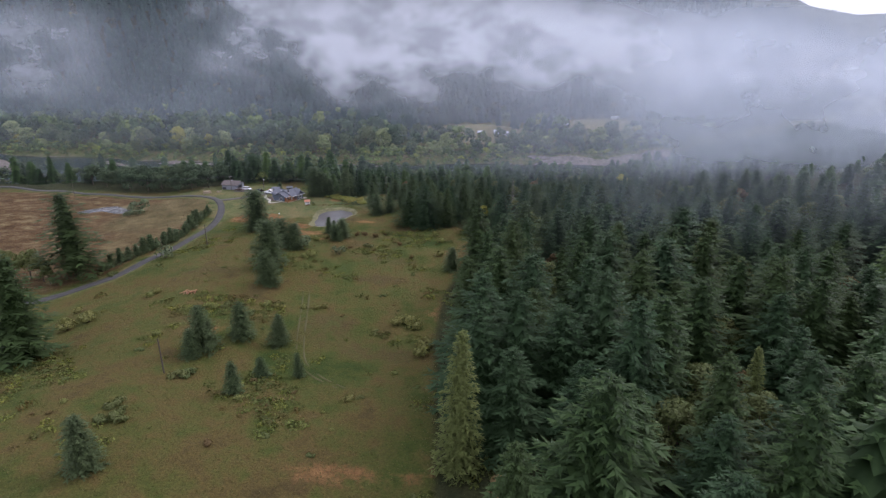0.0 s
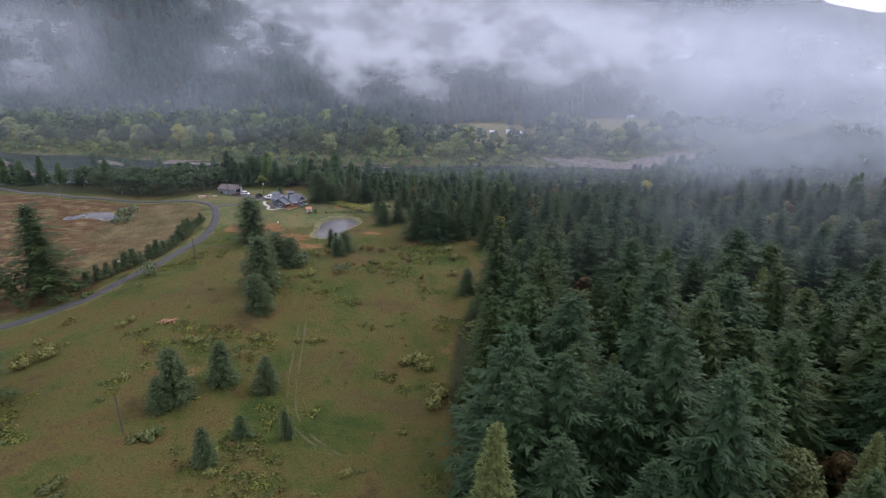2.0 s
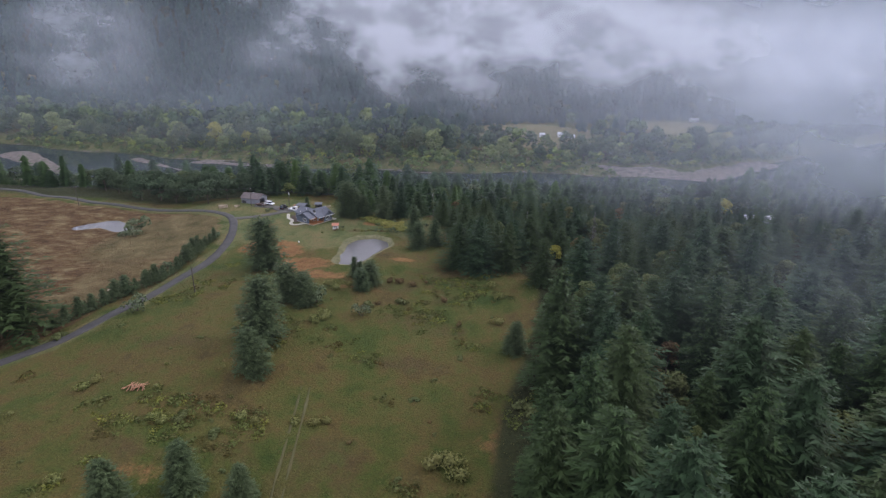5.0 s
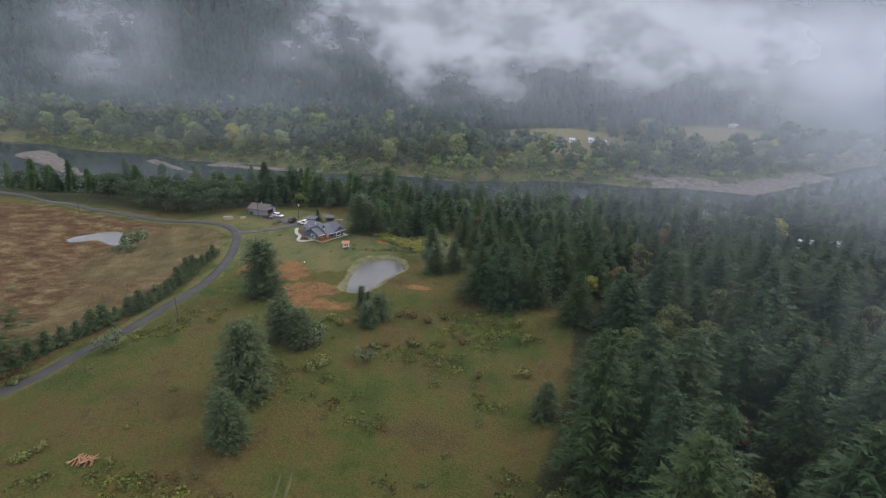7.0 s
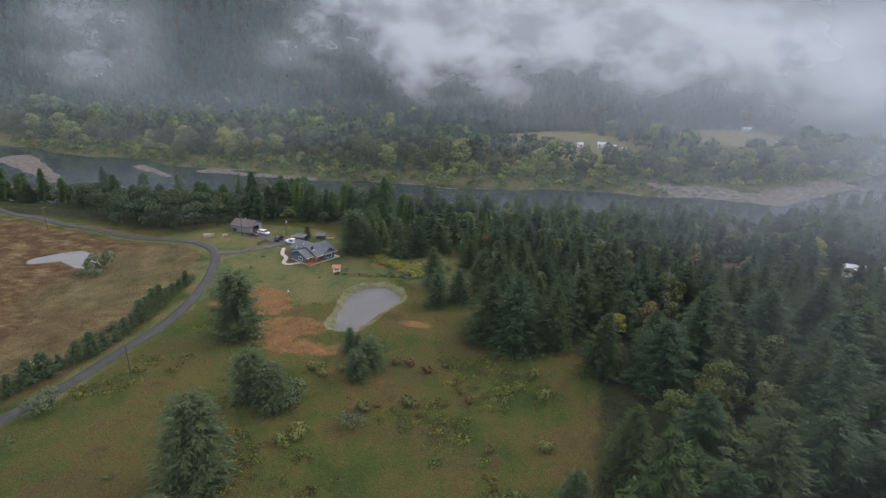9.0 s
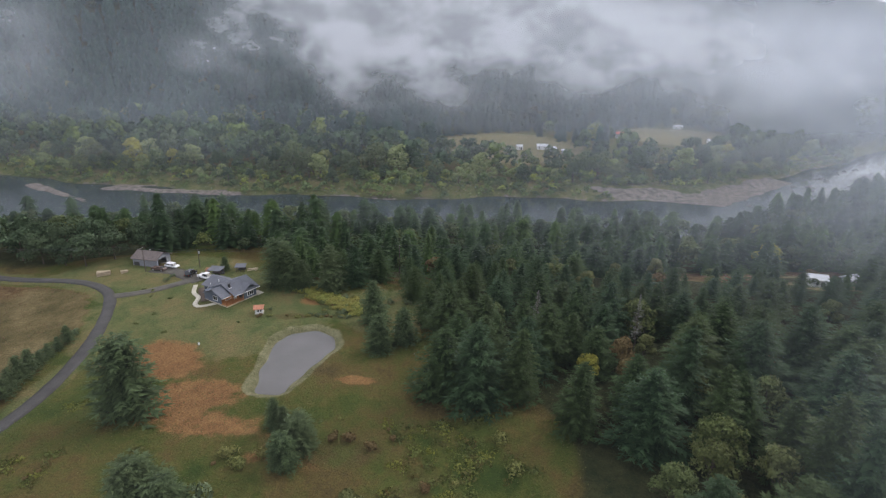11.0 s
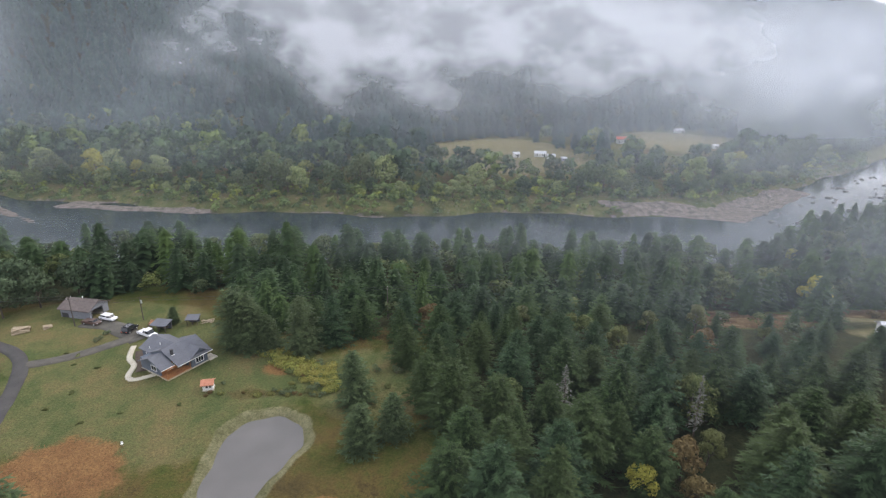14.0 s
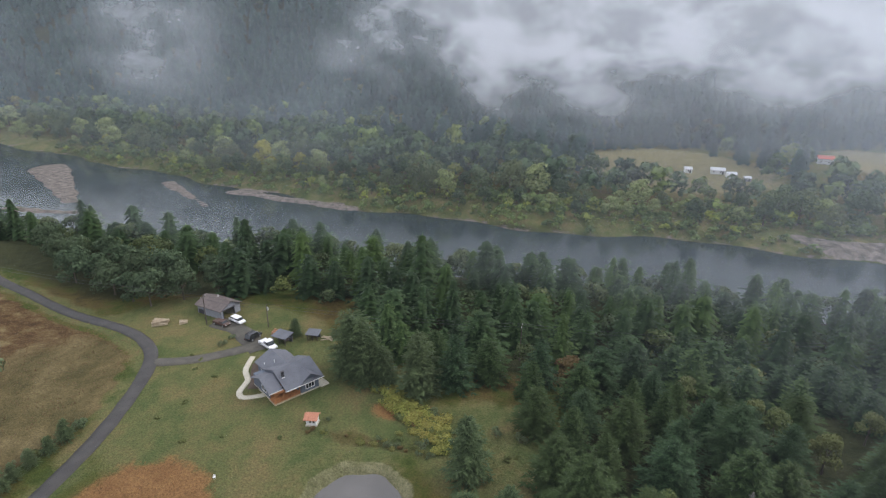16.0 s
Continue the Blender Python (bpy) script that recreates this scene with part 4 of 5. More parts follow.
sets = {"dark": [], "blue": [], "leaf": [], "mid": []}
for x, y in rest:
    u, z = rng.random(), gz(x, y) - 0.2
    k = "dark" if u < 0.6 else "blue" if u < 0.84 else "leaf"
    k = "leaf" if (rng.random() < (0.5 if x < -118 else 0.16) and (x < -100 or y > 262)) else k
    k = "mid" if k != "leaf" and y < 300 and -45 < x < 140 else k
    if x > -45:
        scale = tree_height(x, y, rng) / 20 * (1.15 if k == "leaf" else 1)
    else:
        scale = rng.uniform(0.42, 0.9) * (1.2 if k == "leaf" else 1)
    sets[k].append((rng.randrange(3), x, y, z, scale, rng.uniform(1.0, 1.35) * (1.3 if scale < 0.75 else 1.0), rng.uniform(0, 6.28)))
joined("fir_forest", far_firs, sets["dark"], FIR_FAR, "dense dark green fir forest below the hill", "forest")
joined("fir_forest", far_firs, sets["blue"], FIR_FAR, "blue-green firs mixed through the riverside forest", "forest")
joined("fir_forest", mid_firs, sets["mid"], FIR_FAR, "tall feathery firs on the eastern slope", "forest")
joined("broadleaf_trees", far_leaf, sets["leaf"], LEAF_DARK, "olive broadleaf trees mixed through the riverside forest", "forest")
oaks = [model(broad_thing(76 + i, 10, r, LEAF_DARKER, lab, 1700, 0.36, "oak_tree", "oaks by the lane", 0.12)) for i, (r, lab) in enumerate([(5.4, "broad dull green oak beside the lane"), (4.8, "rounded dark olive oak on rough grass")])]
for i, (x, y, h) in enumerate([(-163, 284, 10), (-153, 283, 11), (-144, 280, 9.5), (-134, 276.5, 9), (-126, 274.5, 10), (-120, 280, 11), (-138, 285, 12), (-150, 291, 12), (-170, 291, 11), (-181, 294, 10), (-129, 286, 12), (-114, 287, 11), (-192, 300, 11), (-160, 296, 12)]):
    plant(oaks[i % 2], x, y, h / 10, squash=rng.uniform(0.95, 1.15))
plant(yellow, 102, 303, 1.12)
plant(yellow, 120, 345, 0.7)
plant(yellow, -152, 305, 0.8)

# ---- the far bank ----
def view_gap(x, y):
    """Lower growth in front of the far fields."""
    d = y - float(shore_far(x))
    return 0.8 if (-30 < x < 100 and d > 24) or (115 < x < 215 and d > 40) else 1.0


def far_bank(x, y):
    s = float(shore_far(x))
    if y < s + 17 + 7 * noise.noise((x * 0.03, 3.1, 0)) or y > float(hill_foot(x)) + 15 or float(gravel_bars(x, y)) < 5:
        return False
    if y < s + (55 if -25 < x < 95 else 85):
        return True
    if y < float(hill_foot(x)) - 8 and noise.noise((x * 0.011, y * 0.016, 4)) > 0.42:
        return False
    if any(math.hypot(x - a, y - c) < 16 for a, c in ((-398, 532), (-294, 588), (-362, 660), (-128, 570), (216, 605), (222, 695))):
        return False
    for cx, cy, rx, ry in ((28, 575, 58, 78), (60, 520, 30, 36), (200, 650, 58, 66), (165, 575, 55, 45), (-160, 585, 22, 34), (140, 608, 14, 30), (430, 840, 90, 60), (390, 720, 60, 25)):
        if ((x - cx) / rx) ** 2 + ((y - cy) / ry) ** 2 < 1:
            return False
    return True


bank_spots = scatter(-560, 620, 430, 1000, 10.6, far_bank, 5, 24000)
bank_spots.sort(key=lambda p: p[1] - float(shore_far(p[0])))
bank_models = [model(broad_thing(121 + i, 15, r, m, lab, 820, 0.62, "riverside_tree", "far bank trees", 0.12)) for i, (r, m, lab) in enumerate([
    (7.0, LEAF_DULL, "rounded olive cottonwood on the far river bank"), (6.2, LEAF_DARKER, "green riverside tree on the far bank"), (6.6, LEAF_LIGHT, "yellow-green riverside tree on the far bank"), (5.2, LEAF_YELLOW, "yellow autumn tree on the far river bank")])]
for x, y in bank_spots[:220]:
    u = rng.random()
    plant(bank_models[0 if u < 0.36 else 1 if u < 0.72 else 2 if u < 0.97 else 3], x, y, rng.uniform(0.6, 1.5) * (0.55 + 0.45 * min(1, (y - float(shore_far(x)) - 15) / 20)) * view_gap(x, y), squash=rng.uniform(0.9, 1.1))
bank_leaf = [leaf_cloud(131 + i, broad_lobes(131 + i, 15, 6.5, 8, 0.12), 150, 1.45) for i in range(4)]
valley_firs = [tiers(181 + i, 17, 5.6, 7, 10, 0.5, 0.03, (0.7, 0.9)) for i in range(4)]
sets = {"a": [], "b": [], "c": [], "f": []}
for x, y in bank_spots[220:]:
    u = rng.random()
    back = float(ss(100, 170, y - float(shore_far(x)))) * 0.75
    sets["f" if rng.random() < back else "a" if u < 0.6 else "b" if u < 0.9 else "c"].append((rng.randrange(4), x, y, gz(x, y) - 0.3, rng.uniform(0.8, 1.6) * view_gap(x, y), 1.0, rng.uniform(0, 6.28)))
for k, m, lab in (("a", VALLEY_LEAF, "olive and grey-green trees across the valley floor"), ("b", VALLEY_LEAF, "green trees across the valley floor"), ("c", LEAF_FAR, "yellowing trees across the valley floor")):
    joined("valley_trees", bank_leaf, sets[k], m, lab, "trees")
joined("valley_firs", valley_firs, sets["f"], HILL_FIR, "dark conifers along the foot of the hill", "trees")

# ---- the wooded hillside ----
hill_firs = [tiers(141 + i, 23, 6.6, 5, 8, 0.55, 0.03, (0.75, 0.95)) for i in range(4)]
hill_leaf = [leaf_cloud(151 + i, broad_lobes(151 + i, 16, 7, 6, 0.1), 60, 2.0) for i in range(2)]
sets = {"fir": [], "leaf": []}
r2 = random.Random(9)
for _ in range(9800):
    u = r2.random() ** 1.3
    a = radians(r2.uniform(-52, 50))
    foot = float(hill_foot(math.tan(a) * 700))
    d = foot + 5 + u * (420 if a < 0.3 else 620)
    x, y = math.tan(a) * d, d
    if y < float(hill_foot(x)) + 8:
        continue
    k = "leaf" if r2.random() < (0.28 if u < 0.06 else 0.10 if u < 0.2 else 0.03) else "fir"
    sets[k].append((r2.randrange(4 if k == "fir" else 2), x, y, gz(x, y) - 0.5, r2.uniform(0.7, 1.2) * (1 + 0.35 * (d > 1100)), 1.0, r2.uniform(0, 6.28)))
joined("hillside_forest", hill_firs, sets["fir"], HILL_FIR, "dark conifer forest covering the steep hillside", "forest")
joined("hillside_broadleaves", hill_leaf, sets["leaf"], HILL_LEAF, "russet and olive broadleaf trees on the hillside", "forest")


# ---- building helpers ----
def box(bm, x0, x1, y0, y1, z0, z1):
    v = [bm.verts.new((x, y, z)) for z in (z0, z1) for y in (y0, y1) for x in (x0, x1)]
    for f in ((0, 2, 3, 1), (4, 5, 7, 6), (0, 1, 5, 4), (2, 6, 7, 3), (0, 4, 6, 2), (1, 3, 7, 5)):
        bm.faces.new([v[i] for i in f])
    return bm


def boxes(*b):
    bm = bmesh.new()
    for a in b:
        box(bm, *a)
    return bm


def slab(bm, pts, thick):
    """A flat plate: the corners of its top, and its thickness downwards."""
    top = [bm.verts.new(p) for p in pts]
    low = [bm.verts.new((p[0], p[1], p[2] - thick)) for p in pts]
    bm.faces.new(top)
    bm.faces.new(low[::-1])
    for i in range(len(pts)):
        j = (i + 1) % len(pts)
        bm.faces.new((top[j], top[i], low[i], low[j]))
    return bm


def prism(bm, outline, axis, a, b):
    """An outline of (across, up) pulled along x or y from a to b."""
    def at(p, t):
        return (t, p[0], p[1]) if axis == "x" else (p[0], t, p[1])
    A, B = [bm.verts.new(at(p, a)) for p in outline], [bm.verts.new(at(p, b)) for p in outline]
    n = len(outline)
    bm.faces.new(A)
    bm.faces.new(B[::-1])
    for i in range(n):
        bm.faces.new((A[(i + 1) % n], A[i], B[i], B[(i + 1) % n]))
    bmesh.ops.recalc_face_normals(bm, faces=bm.faces)
    return bm


def tube(bm, a, b, r0, r1=None, sides=10):
    a, b = Vector(a), Vector(b)
    m = Matrix.Translation((a + b) / 2) @ (b - a).to_track_quat("Z", "Y").to_matrix().to_4x4()
    bmesh.ops.create_cone(bm, cap_ends=True, segments=sides, radius1=r0, radius2=r0 if r1 is None else r1, depth=(b - a).length, matrix=m)
    return bm


SIDING_BLUE = surface("blue_grey_siding", (0.075, 0.095, 0.125), (0.11, 0.13, 0.165), 0.8, 0.7, stretch=(1, 1, 6))
SIDING_GREY = surface("grey_siding", (0.16, 0.17, 0.20), (0.24, 0.25, 0.28), 0.8, 0.75, stretch=(6, 6, 1))
SIDING_WHITE = surface("white_siding", (0.6, 0.6, 0.6), (0.8, 0.8, 0.79), 0.8, 0.6)
ROOF_GREY = surface("grey_shingles", (0.088, 0.094, 0.112), (0.125, 0.132, 0.152), 0.6, 0.85, relief=0.02, fine=9)
ROOF_BROWN = surface("brown_shingles", (0.085, 0.07, 0.066), (0.145, 0.118, 0.11), 1.0, 0.85, relief=0.02)
ROOF_WHITE = surface("pale_metal_roof", (0.42, 0.44, 0.47), (0.62, 0.63, 0.65), 0.7, 0.4)
ROOF_RED = surface("red_roof", (0.42, 0.07, 0.035), (0.6, 0.13, 0.07), 0.7, 0.6)
TERRACOTTA = surface("terracotta_tiles", (0.33, 0.13, 0.075), (0.5, 0.22, 0.14), 2.0, 0.8)
CEDAR_WOOD = surface("oiled_cedar_wood", (0.24, 0.09, 0.03), (0.42, 0.19, 0.075), 1.5, 0.6, stretch=(1, 6, 6))
PALE_WOOD = surface("pale_deck_wood", (0.28, 0.22, 0.15), (0.45, 0.37, 0.26), 1.5, 0.7)
OLD_WOOD = surface("weathered_pole_wood", (0.05, 0.04, 0.034), (0.12, 0.10, 0.085), 3.0, 0.9, stretch=(4, 4, 0.5))
TRIM = surface("white_trim", (0.66, 0.66, 0.65), (0.8, 0.8, 0.8), 2.0, 0.5)
CONCRETE = surface("pale_concrete", (0.36, 0.33, 0.26), (0.5, 0.465, 0.38), 0.7, 0.85, relief=0.005)
MULCH = surface("bark_mulch", (0.045, 0.03, 0.022), (0.10, 0.07, 0.05), 2.5, 0.95, relief=0.05)
DARK = surface("dark_metal", (0.02, 0.02, 0.022), (0.05, 0.05, 0.055), 2.0, 0.5)
GALV = surface("galvanised_metal", (0.45, 0.46, 0.48), (0.6, 0.6, 0.62), 2.0, 0.45, 0.6)
CAR_WHITE = surface("white_car_paint", (0.70, 0.71, 0.73), (0.8, 0.8, 0.82), 1.5, 0.25)
CAR_BLACK = surface("black_car_paint", (0.012, 0.013, 0.016), (0.03, 0.03, 0.034), 1.5, 0.22)
CAR_BROWN = surface("dull_brown_paint", (0.05, 0.03, 0.025), (0.10, 0.055, 0.04), 1.5, 0.5)
TYRE = surface("tyre_rubber", (0.012, 0.012, 0.012), (0.03, 0.03, 0.03), 4.0, 0.9)
ORANGE = surface("orange_logs", (0.22, 0.10, 0.05), (0.42, 0.23, 0.13), 2.0, 0.8)
GLASS, _n, _l, _b = nodes_of("window_glass")
_b.inputs["Base Color"].default_value, _b.inputs["Roughness"].default_value = (0.02, 0.025, 0.03, 1), 0.06


def roof_pair(t, name, axis, a, b, mid, ridge_z, half, eave_z, mat, half2=None, thick=0.18, a2=None, b2=None):
    """Two sloping plates that meet in a ridge along an axis."""
    made = []
    for s, h in ((-1, half), (1, half2 or half)):
        e = mid + s * h
        low_a, low_b = (a if a2 is None else a2), (b if b2 is None else b2)
        q = [(a, mid, ridge_z), (b, mid, ridge_z), (low_b, e, eave_z), (low_a, e, eave_z)]
        q = q if axis == "x" else [(y, x, z) for x, y, z in q]
        bm = slab(bmesh.new(), q, thick)
        bmesh.ops.recalc_face_normals(bm, faces=bm.faces)
        made.append(part(name, bm, mat, t))
    return made


def window_part(t, face, at, across, z0, z1, panes=2, name="window", frame=TRIM):
    """A framed window on a wall that looks along -y, +y, -x or +x. at: the wall's plane; across: its two ends."""
    s = -1 if face[0] == "-" else 1

    def b(c0, c1, d0, d1, e0, e1):
        d0, d1 = sorted((at + s * d0, at + s * d1))
        return (c0, c1, d0, d1, e0, e1) if face[1] == "y" else (d0, d1, c0, c1, e0, e1)
    c0, c1 = across
    w = 0.11
    bars = [b(c0 - w, c1 + w, 0.01, 0.09, z0 - w, z0), b(c0 - w, c1 + w, 0.01, 0.09, z1, z1 + w), b(c0 - w, c0, 0.01, 0.09, z0, z1), b(c1, c1 + w, 0.01, 0.09, z0, z1)]
    step = (c1 - c0) / panes
    bars += [b(c0 + step * i - 0.04, c0 + step * i + 0.04, 0.01, 0.08, z0, z1) for i in range(1, panes)]
    win = part(name, boxes(*bars), frame, t)
    for i in range(panes):
        part("pane", boxes(b(c0 + step * i + 0.02, c0 + step * (i + 1) - 0.02, 0.012, 0.035, z0, z1)), GLASS, win)
    return win


# ---- the house by the pond ----
def dwelling():
    t = thing("house", (-69.4, 246.6), 59.5, "blue-grey house with slate-grey gabled roofs and a cedar porch", "house", z=1.65)
    wall = boxes((-0.8, 10, 2.4, 10.2, -0.3, 3.0), (2.2, 9.3, 10.2, 14.3, -0.3, 2.9), (5.3, 9.7, -0.2, 2.4, -0.3, 2.95))
    part("wall", wall, SIDING_BLUE, t)
    for outline, axis, a, b in (([(5.3, 2.95), (9.7, 2.95), (7.5, 4.35)], "y", -0.2, 2.6), ([(2.4, 3.0), (10.2, 3.0), (4.9, 5.0)], "x", 1.5, 9.95),
                                ([(1.2, 2.95), (8.6, 2.95), (4.9, 4.4)], "x", -0.78, 1.5), ([(2.2, 2.9), (9.3, 2.9), (5.75, 4.4)], "y", 6.0, 14.25)):
        part("gable", prism(bmesh.new(), outline, axis, a, b), SIDING_BLUE, t)
    roof_pair(t, "roof", "x", 1.4, 10.7, 4.9, 5.35, 5.9, 2.85, ROOF_GREY)
    roof_pair(t, "roof", "x", -1.9, 1.4, 4.9, 4.75, 4.5, 2.85, ROOF_GREY)
    roof_pair(t, "roof", "y", -0.9, 3.0, 7.5, 4.75, 2.75, 2.93, ROOF_GREY)
    roof_pair(t, "roof", "y", 5.6, 14.9, 5.75, 4.8, 4.1, 2.82, ROOF_GREY, b2=14.9)
    part("foundation", boxes((-0.9, 10.1, 2.3, 10.3, -0.6, 0.25), (5.2, 9.8, -0.32, 2.35, -0.6, 0.25), (2.1, 9.4, 10.25, 14.4, -0.6, 0.2)), CONCRETE, t)
    deck = part("deck", boxes(*[(-1.0, 5.15, -0.2 + 0.27 * i, 0.05 + 0.27 * i, 0.32, 0.42) for i in range(10)]), CEDAR_WOOD, t, "oiled cedar porch deck")
    part("skirting", boxes((-1.05, 5.15, -0.26, -0.21, -0.5, 0.34), (-1.06, -1.0, -0.26, 2.4, -0.5, 0.34)), PALE_WOOD, deck)
    for x in (-0.85, 1.1, 3.1, 5.0):
        part("post", boxes((x - 0.08, x + 0.08, -0.12, 0.04, 0.42, 2.9)), CEDAR_WOOD, t)
    part("porch_beam", boxes((-1.0, 5.2, -0.14, 0.06, 2.6, 2.82)), CEDAR_WOOD, t)
    part("porch_rail", boxes((-0.8, 5.0, -0.10, -0.02, 1.22, 1.30), (-0.8, 5.0, -0.08, -0.04, 0.55, 0.60), *[(-0.75 + 0.24 * i, -0.71 + 0.24 * i, -0.08, -0.04, 0.55, 1.25) for i in range(24)]), CEDAR_WOOD, t)
    part("porch_cladding", boxes((-0.7, 5.25, 2.30, 2.385, 0.42, 2.85)), CEDAR_WOOD, t, "warm cedar boards under the porch roof")
    door = part("door", boxes((3.4, 4.35, 2.22, 2.295, 0.42, 2.45)), SIDING_WHITE, t)
    part("handle", boxes((3.5, 3.56, 2.16, 2.215, 1.35, 1.5)), DARK, door)
    window_part(t, "-y", 2.30, (0.6, 2.4), 1.1, 2.3)
    window_part(t, "-y", -0.2, (6.5, 8.5), 0.95, 2.25, 3)
    window_part(t, "-x", -0.8, (4.2, 6.0), 1.0, 2.2)
    window_part(t, "-x", 2.2, (11.2, 12.6), 1.0, 2.1)
    window_part(t, "+x", 10, (4.0, 6.0), 1.0, 2.2)
    for x0, x1, y in ((1.3, 10.75, -1.08), (-1.95, 1.35, 0.33)):
        part("gutter", boxes((x0, x1, y, y + 0.09, 2.7, 2.82)), TRIM, t)
    chimney = part("chimney", boxes((2.35, 2.85, 2.4, 2.9, 3.6, 5.55), (2.28, 2.92, 2.33, 2.97, 5.55, 5.65)), DARK, t, "dark square chimney")
    part("flashing", boxes((2.2, 3.0, 2.2, 2.34, 4.22, 4.32)), TRIM, chimney)
    part("vent_pipe", tube(bmesh.new(), (4.2, 9.6, 3.6), (4.2, 9.6, 4.75), 0.09), TRIM, t)
    part("vent_pipe", tube(bmesh.new(), (2.6, 11.6, 2.6), (2.6, 11.6, 3.7), 0.08), TRIM, t)
    t.scale = (0.9, 0.9, 0.9)
    return t


dwelling()
tagged(new("patio", mesh_from("patio", *(lambda c: (c, [(0, 1, 2, 3), (4, 7, 6, 5), (0, 4, 5, 1), (1, 5, 6, 2), (2, 6, 7, 3), (3, 7, 4, 0)]))(
    [(pose(-69.4, 246.6, 1.65, 0, 0, 59.5) @ Matrix.Diagonal((0.9, 0.9, 1, 1)) @ Vector((x, y, z)))[:] for z in (0.12, -0.4) for x, y in ((9.95, -0.6), (12.2, -0.6), (12.2, 2.2), (10.15, 2.2))]), CONCRETE)), "pale concrete patio slab beside the house", "patio", kind="structure")
strip("garden_path", [(-84.4, 259.8), (-83.3, 256.3), (-82.2, 254.0), (-80.0, 251.8), (-79.4, 249.4), (-79.0, 247.4), (-77.6, 246.1), (-75.9, 246.6), (-73.6, 248.2)], 1.25, CONCRETE, "cream concrete path winding round the house", 0.14, 0.01, 0.02, "path")
strip("flower_bed", [(-81.2, 258.0), (-79.6, 254.9), (-77.6, 252.0), (-76.6, 249.2)], 3.5, MULCH, "dark mulch flower bed beside the house", 0.12, 0.05, 0.1, "flower bed")


# ---- the barn and the yard ----
def barn():
    t = thing("barn", (-105.8, 276.4), -11, "grey-sided barn with a brown shingle roof and open end", "barn", z=1.55)
    part("wall", boxes((-5, 5, -3.4, -3.25, -0.3, 3.0), (-5, 5, 3.25, 3.4, -0.3, 3.0), (-5, -4.85, -3.25, 3.25, -0.3, 3.0), (4.85, 5, -3.25, -2.6, -0.3, 3.0), (4.85, 5, 1.2, 3.25, -0.3, 3.0), (4.85, 5, -2.6, 1.2, 2.5, 3.0)), SIDING_GREY, t)
    for a, b in ((4.8, 4.98), (-4.98, -4.8)):
        part("gable", prism(bmesh.new(), [(-3.4, 3.0), (3.4, 3.0), (0, 4.55)], "x", a, b), SIDING_GREY, t)
    roof_pair(t, "roof", "x", -5.5, 5.5, 0, 4.85, 4.0, 2.85, ROOF_BROWN)
    part("floor", boxes((-4.85, 4.85, -3.25, 3.25, -0.2, 0.05)), CONCRETE, t)
    part("door_frame", boxes((5.0, 5.06, -2.75, -2.6, 0, 2.6), (5.0, 5.06, 1.2, 1.35, 0, 2.6), (5.0, 5.06, -2.75, 1.35, 2.5, 2.65)), DARK, t)
    part("low_door", boxes((-4.6, -2.4, -3.46, -3.4, 0.1, 1.5)), DARK, t)
    part("vent_pipe", tube(bmesh.new(), (-0.8, 0.8, 4.2), (-0.8, 0.8, 5.1), 0.12), TRIM, t)
    t.scale = (0.86, 0.9, 0.86)


barn()


def car(name, at, turn, paint, label, body_len=4.7, pickup=False, cabin=(-1.9, 0.9), cab_h=1.45, wide=1.75):
    t = thing(name, at, turn, label, "car", z=gz(*at) + 0.16)
    h = body_len / 2
    w = wide / 2
    bm = bmesh.new()
    prism(bm, [(-h, 0.35), (h, 0.35), (h + 0.02, 0.62), (h - 0.12, 0.80), (h - 1.2, 0.93), (-h + 0.5, 0.98), (-h + 0.02, 0.88)], "y", -w, w)
    if pickup:
        box(bm, -h + 0.05, -0.5, -w, -w + 0.08, 0.9, 1.08)
        box(bm, -h + 0.05, -0.5, w - 0.08, w, 0.9, 1.08)
    bmesh.ops.bevel(bm, geom=[e for e in bm.edges], offset=0.05, segments=2, affect="EDGES", clamp_overlap=True)
    body = part("body", bm, paint, t)
    c0, c1 = cabin
    bm = bmesh.new()
    prism(bm, [(c0, 0.9), (c1 + 0.55, 0.9), (c1, cab_h - 0.06), (c0 + 0.4, cab_h)], "y", -w + 0.12, w - 0.12)
    part("windows", bm, GLASS, t)
    part("roof_panel", boxes((c0 + 0.32, c1 + 0.05, -w + 0.1, w - 0.1, cab_h - 0.04, cab_h + 0.05)), paint, t)
    part("pillar", boxes((c1 - 0.9, c1 - 0.78, -w + 0.1, -w + 0.14, 0.9, cab_h), (c1 - 0.9, c1 - 0.78, w - 0.14, w - 0.1, 0.9, cab_h)), paint, t)
    for x in (-h + 0.85, h - 0.85):
        for s in (-1, 1):
            y = s * (w - 0.08)
            wheel = part("wheel", tube(bmesh.new(), (x, y - 0.1, 0.33), (x, y + 0.1, 0.33), 0.33, sides=16), TYRE, t)
            part("rim", tube(bmesh.new(), (x, y + s * 0.1, 0.33), (x, y + s * 0.115, 0.33), 0.2, sides=12), GALV, wheel)
    for s in (-1, 1):
        part("headlight", boxes((h - 0.06, h + 0.035, s * 0.6 - 0.14, s * 0.6 + 0.14, 0.62, 0.74)), GALV, body)
        part("tail_light", boxes((-h - 0.02, -h + 0.06, s * 0.62 - 0.12, s * 0.62 + 0.12, 0.68, 0.82)), ROOF_RED, body)
    return t


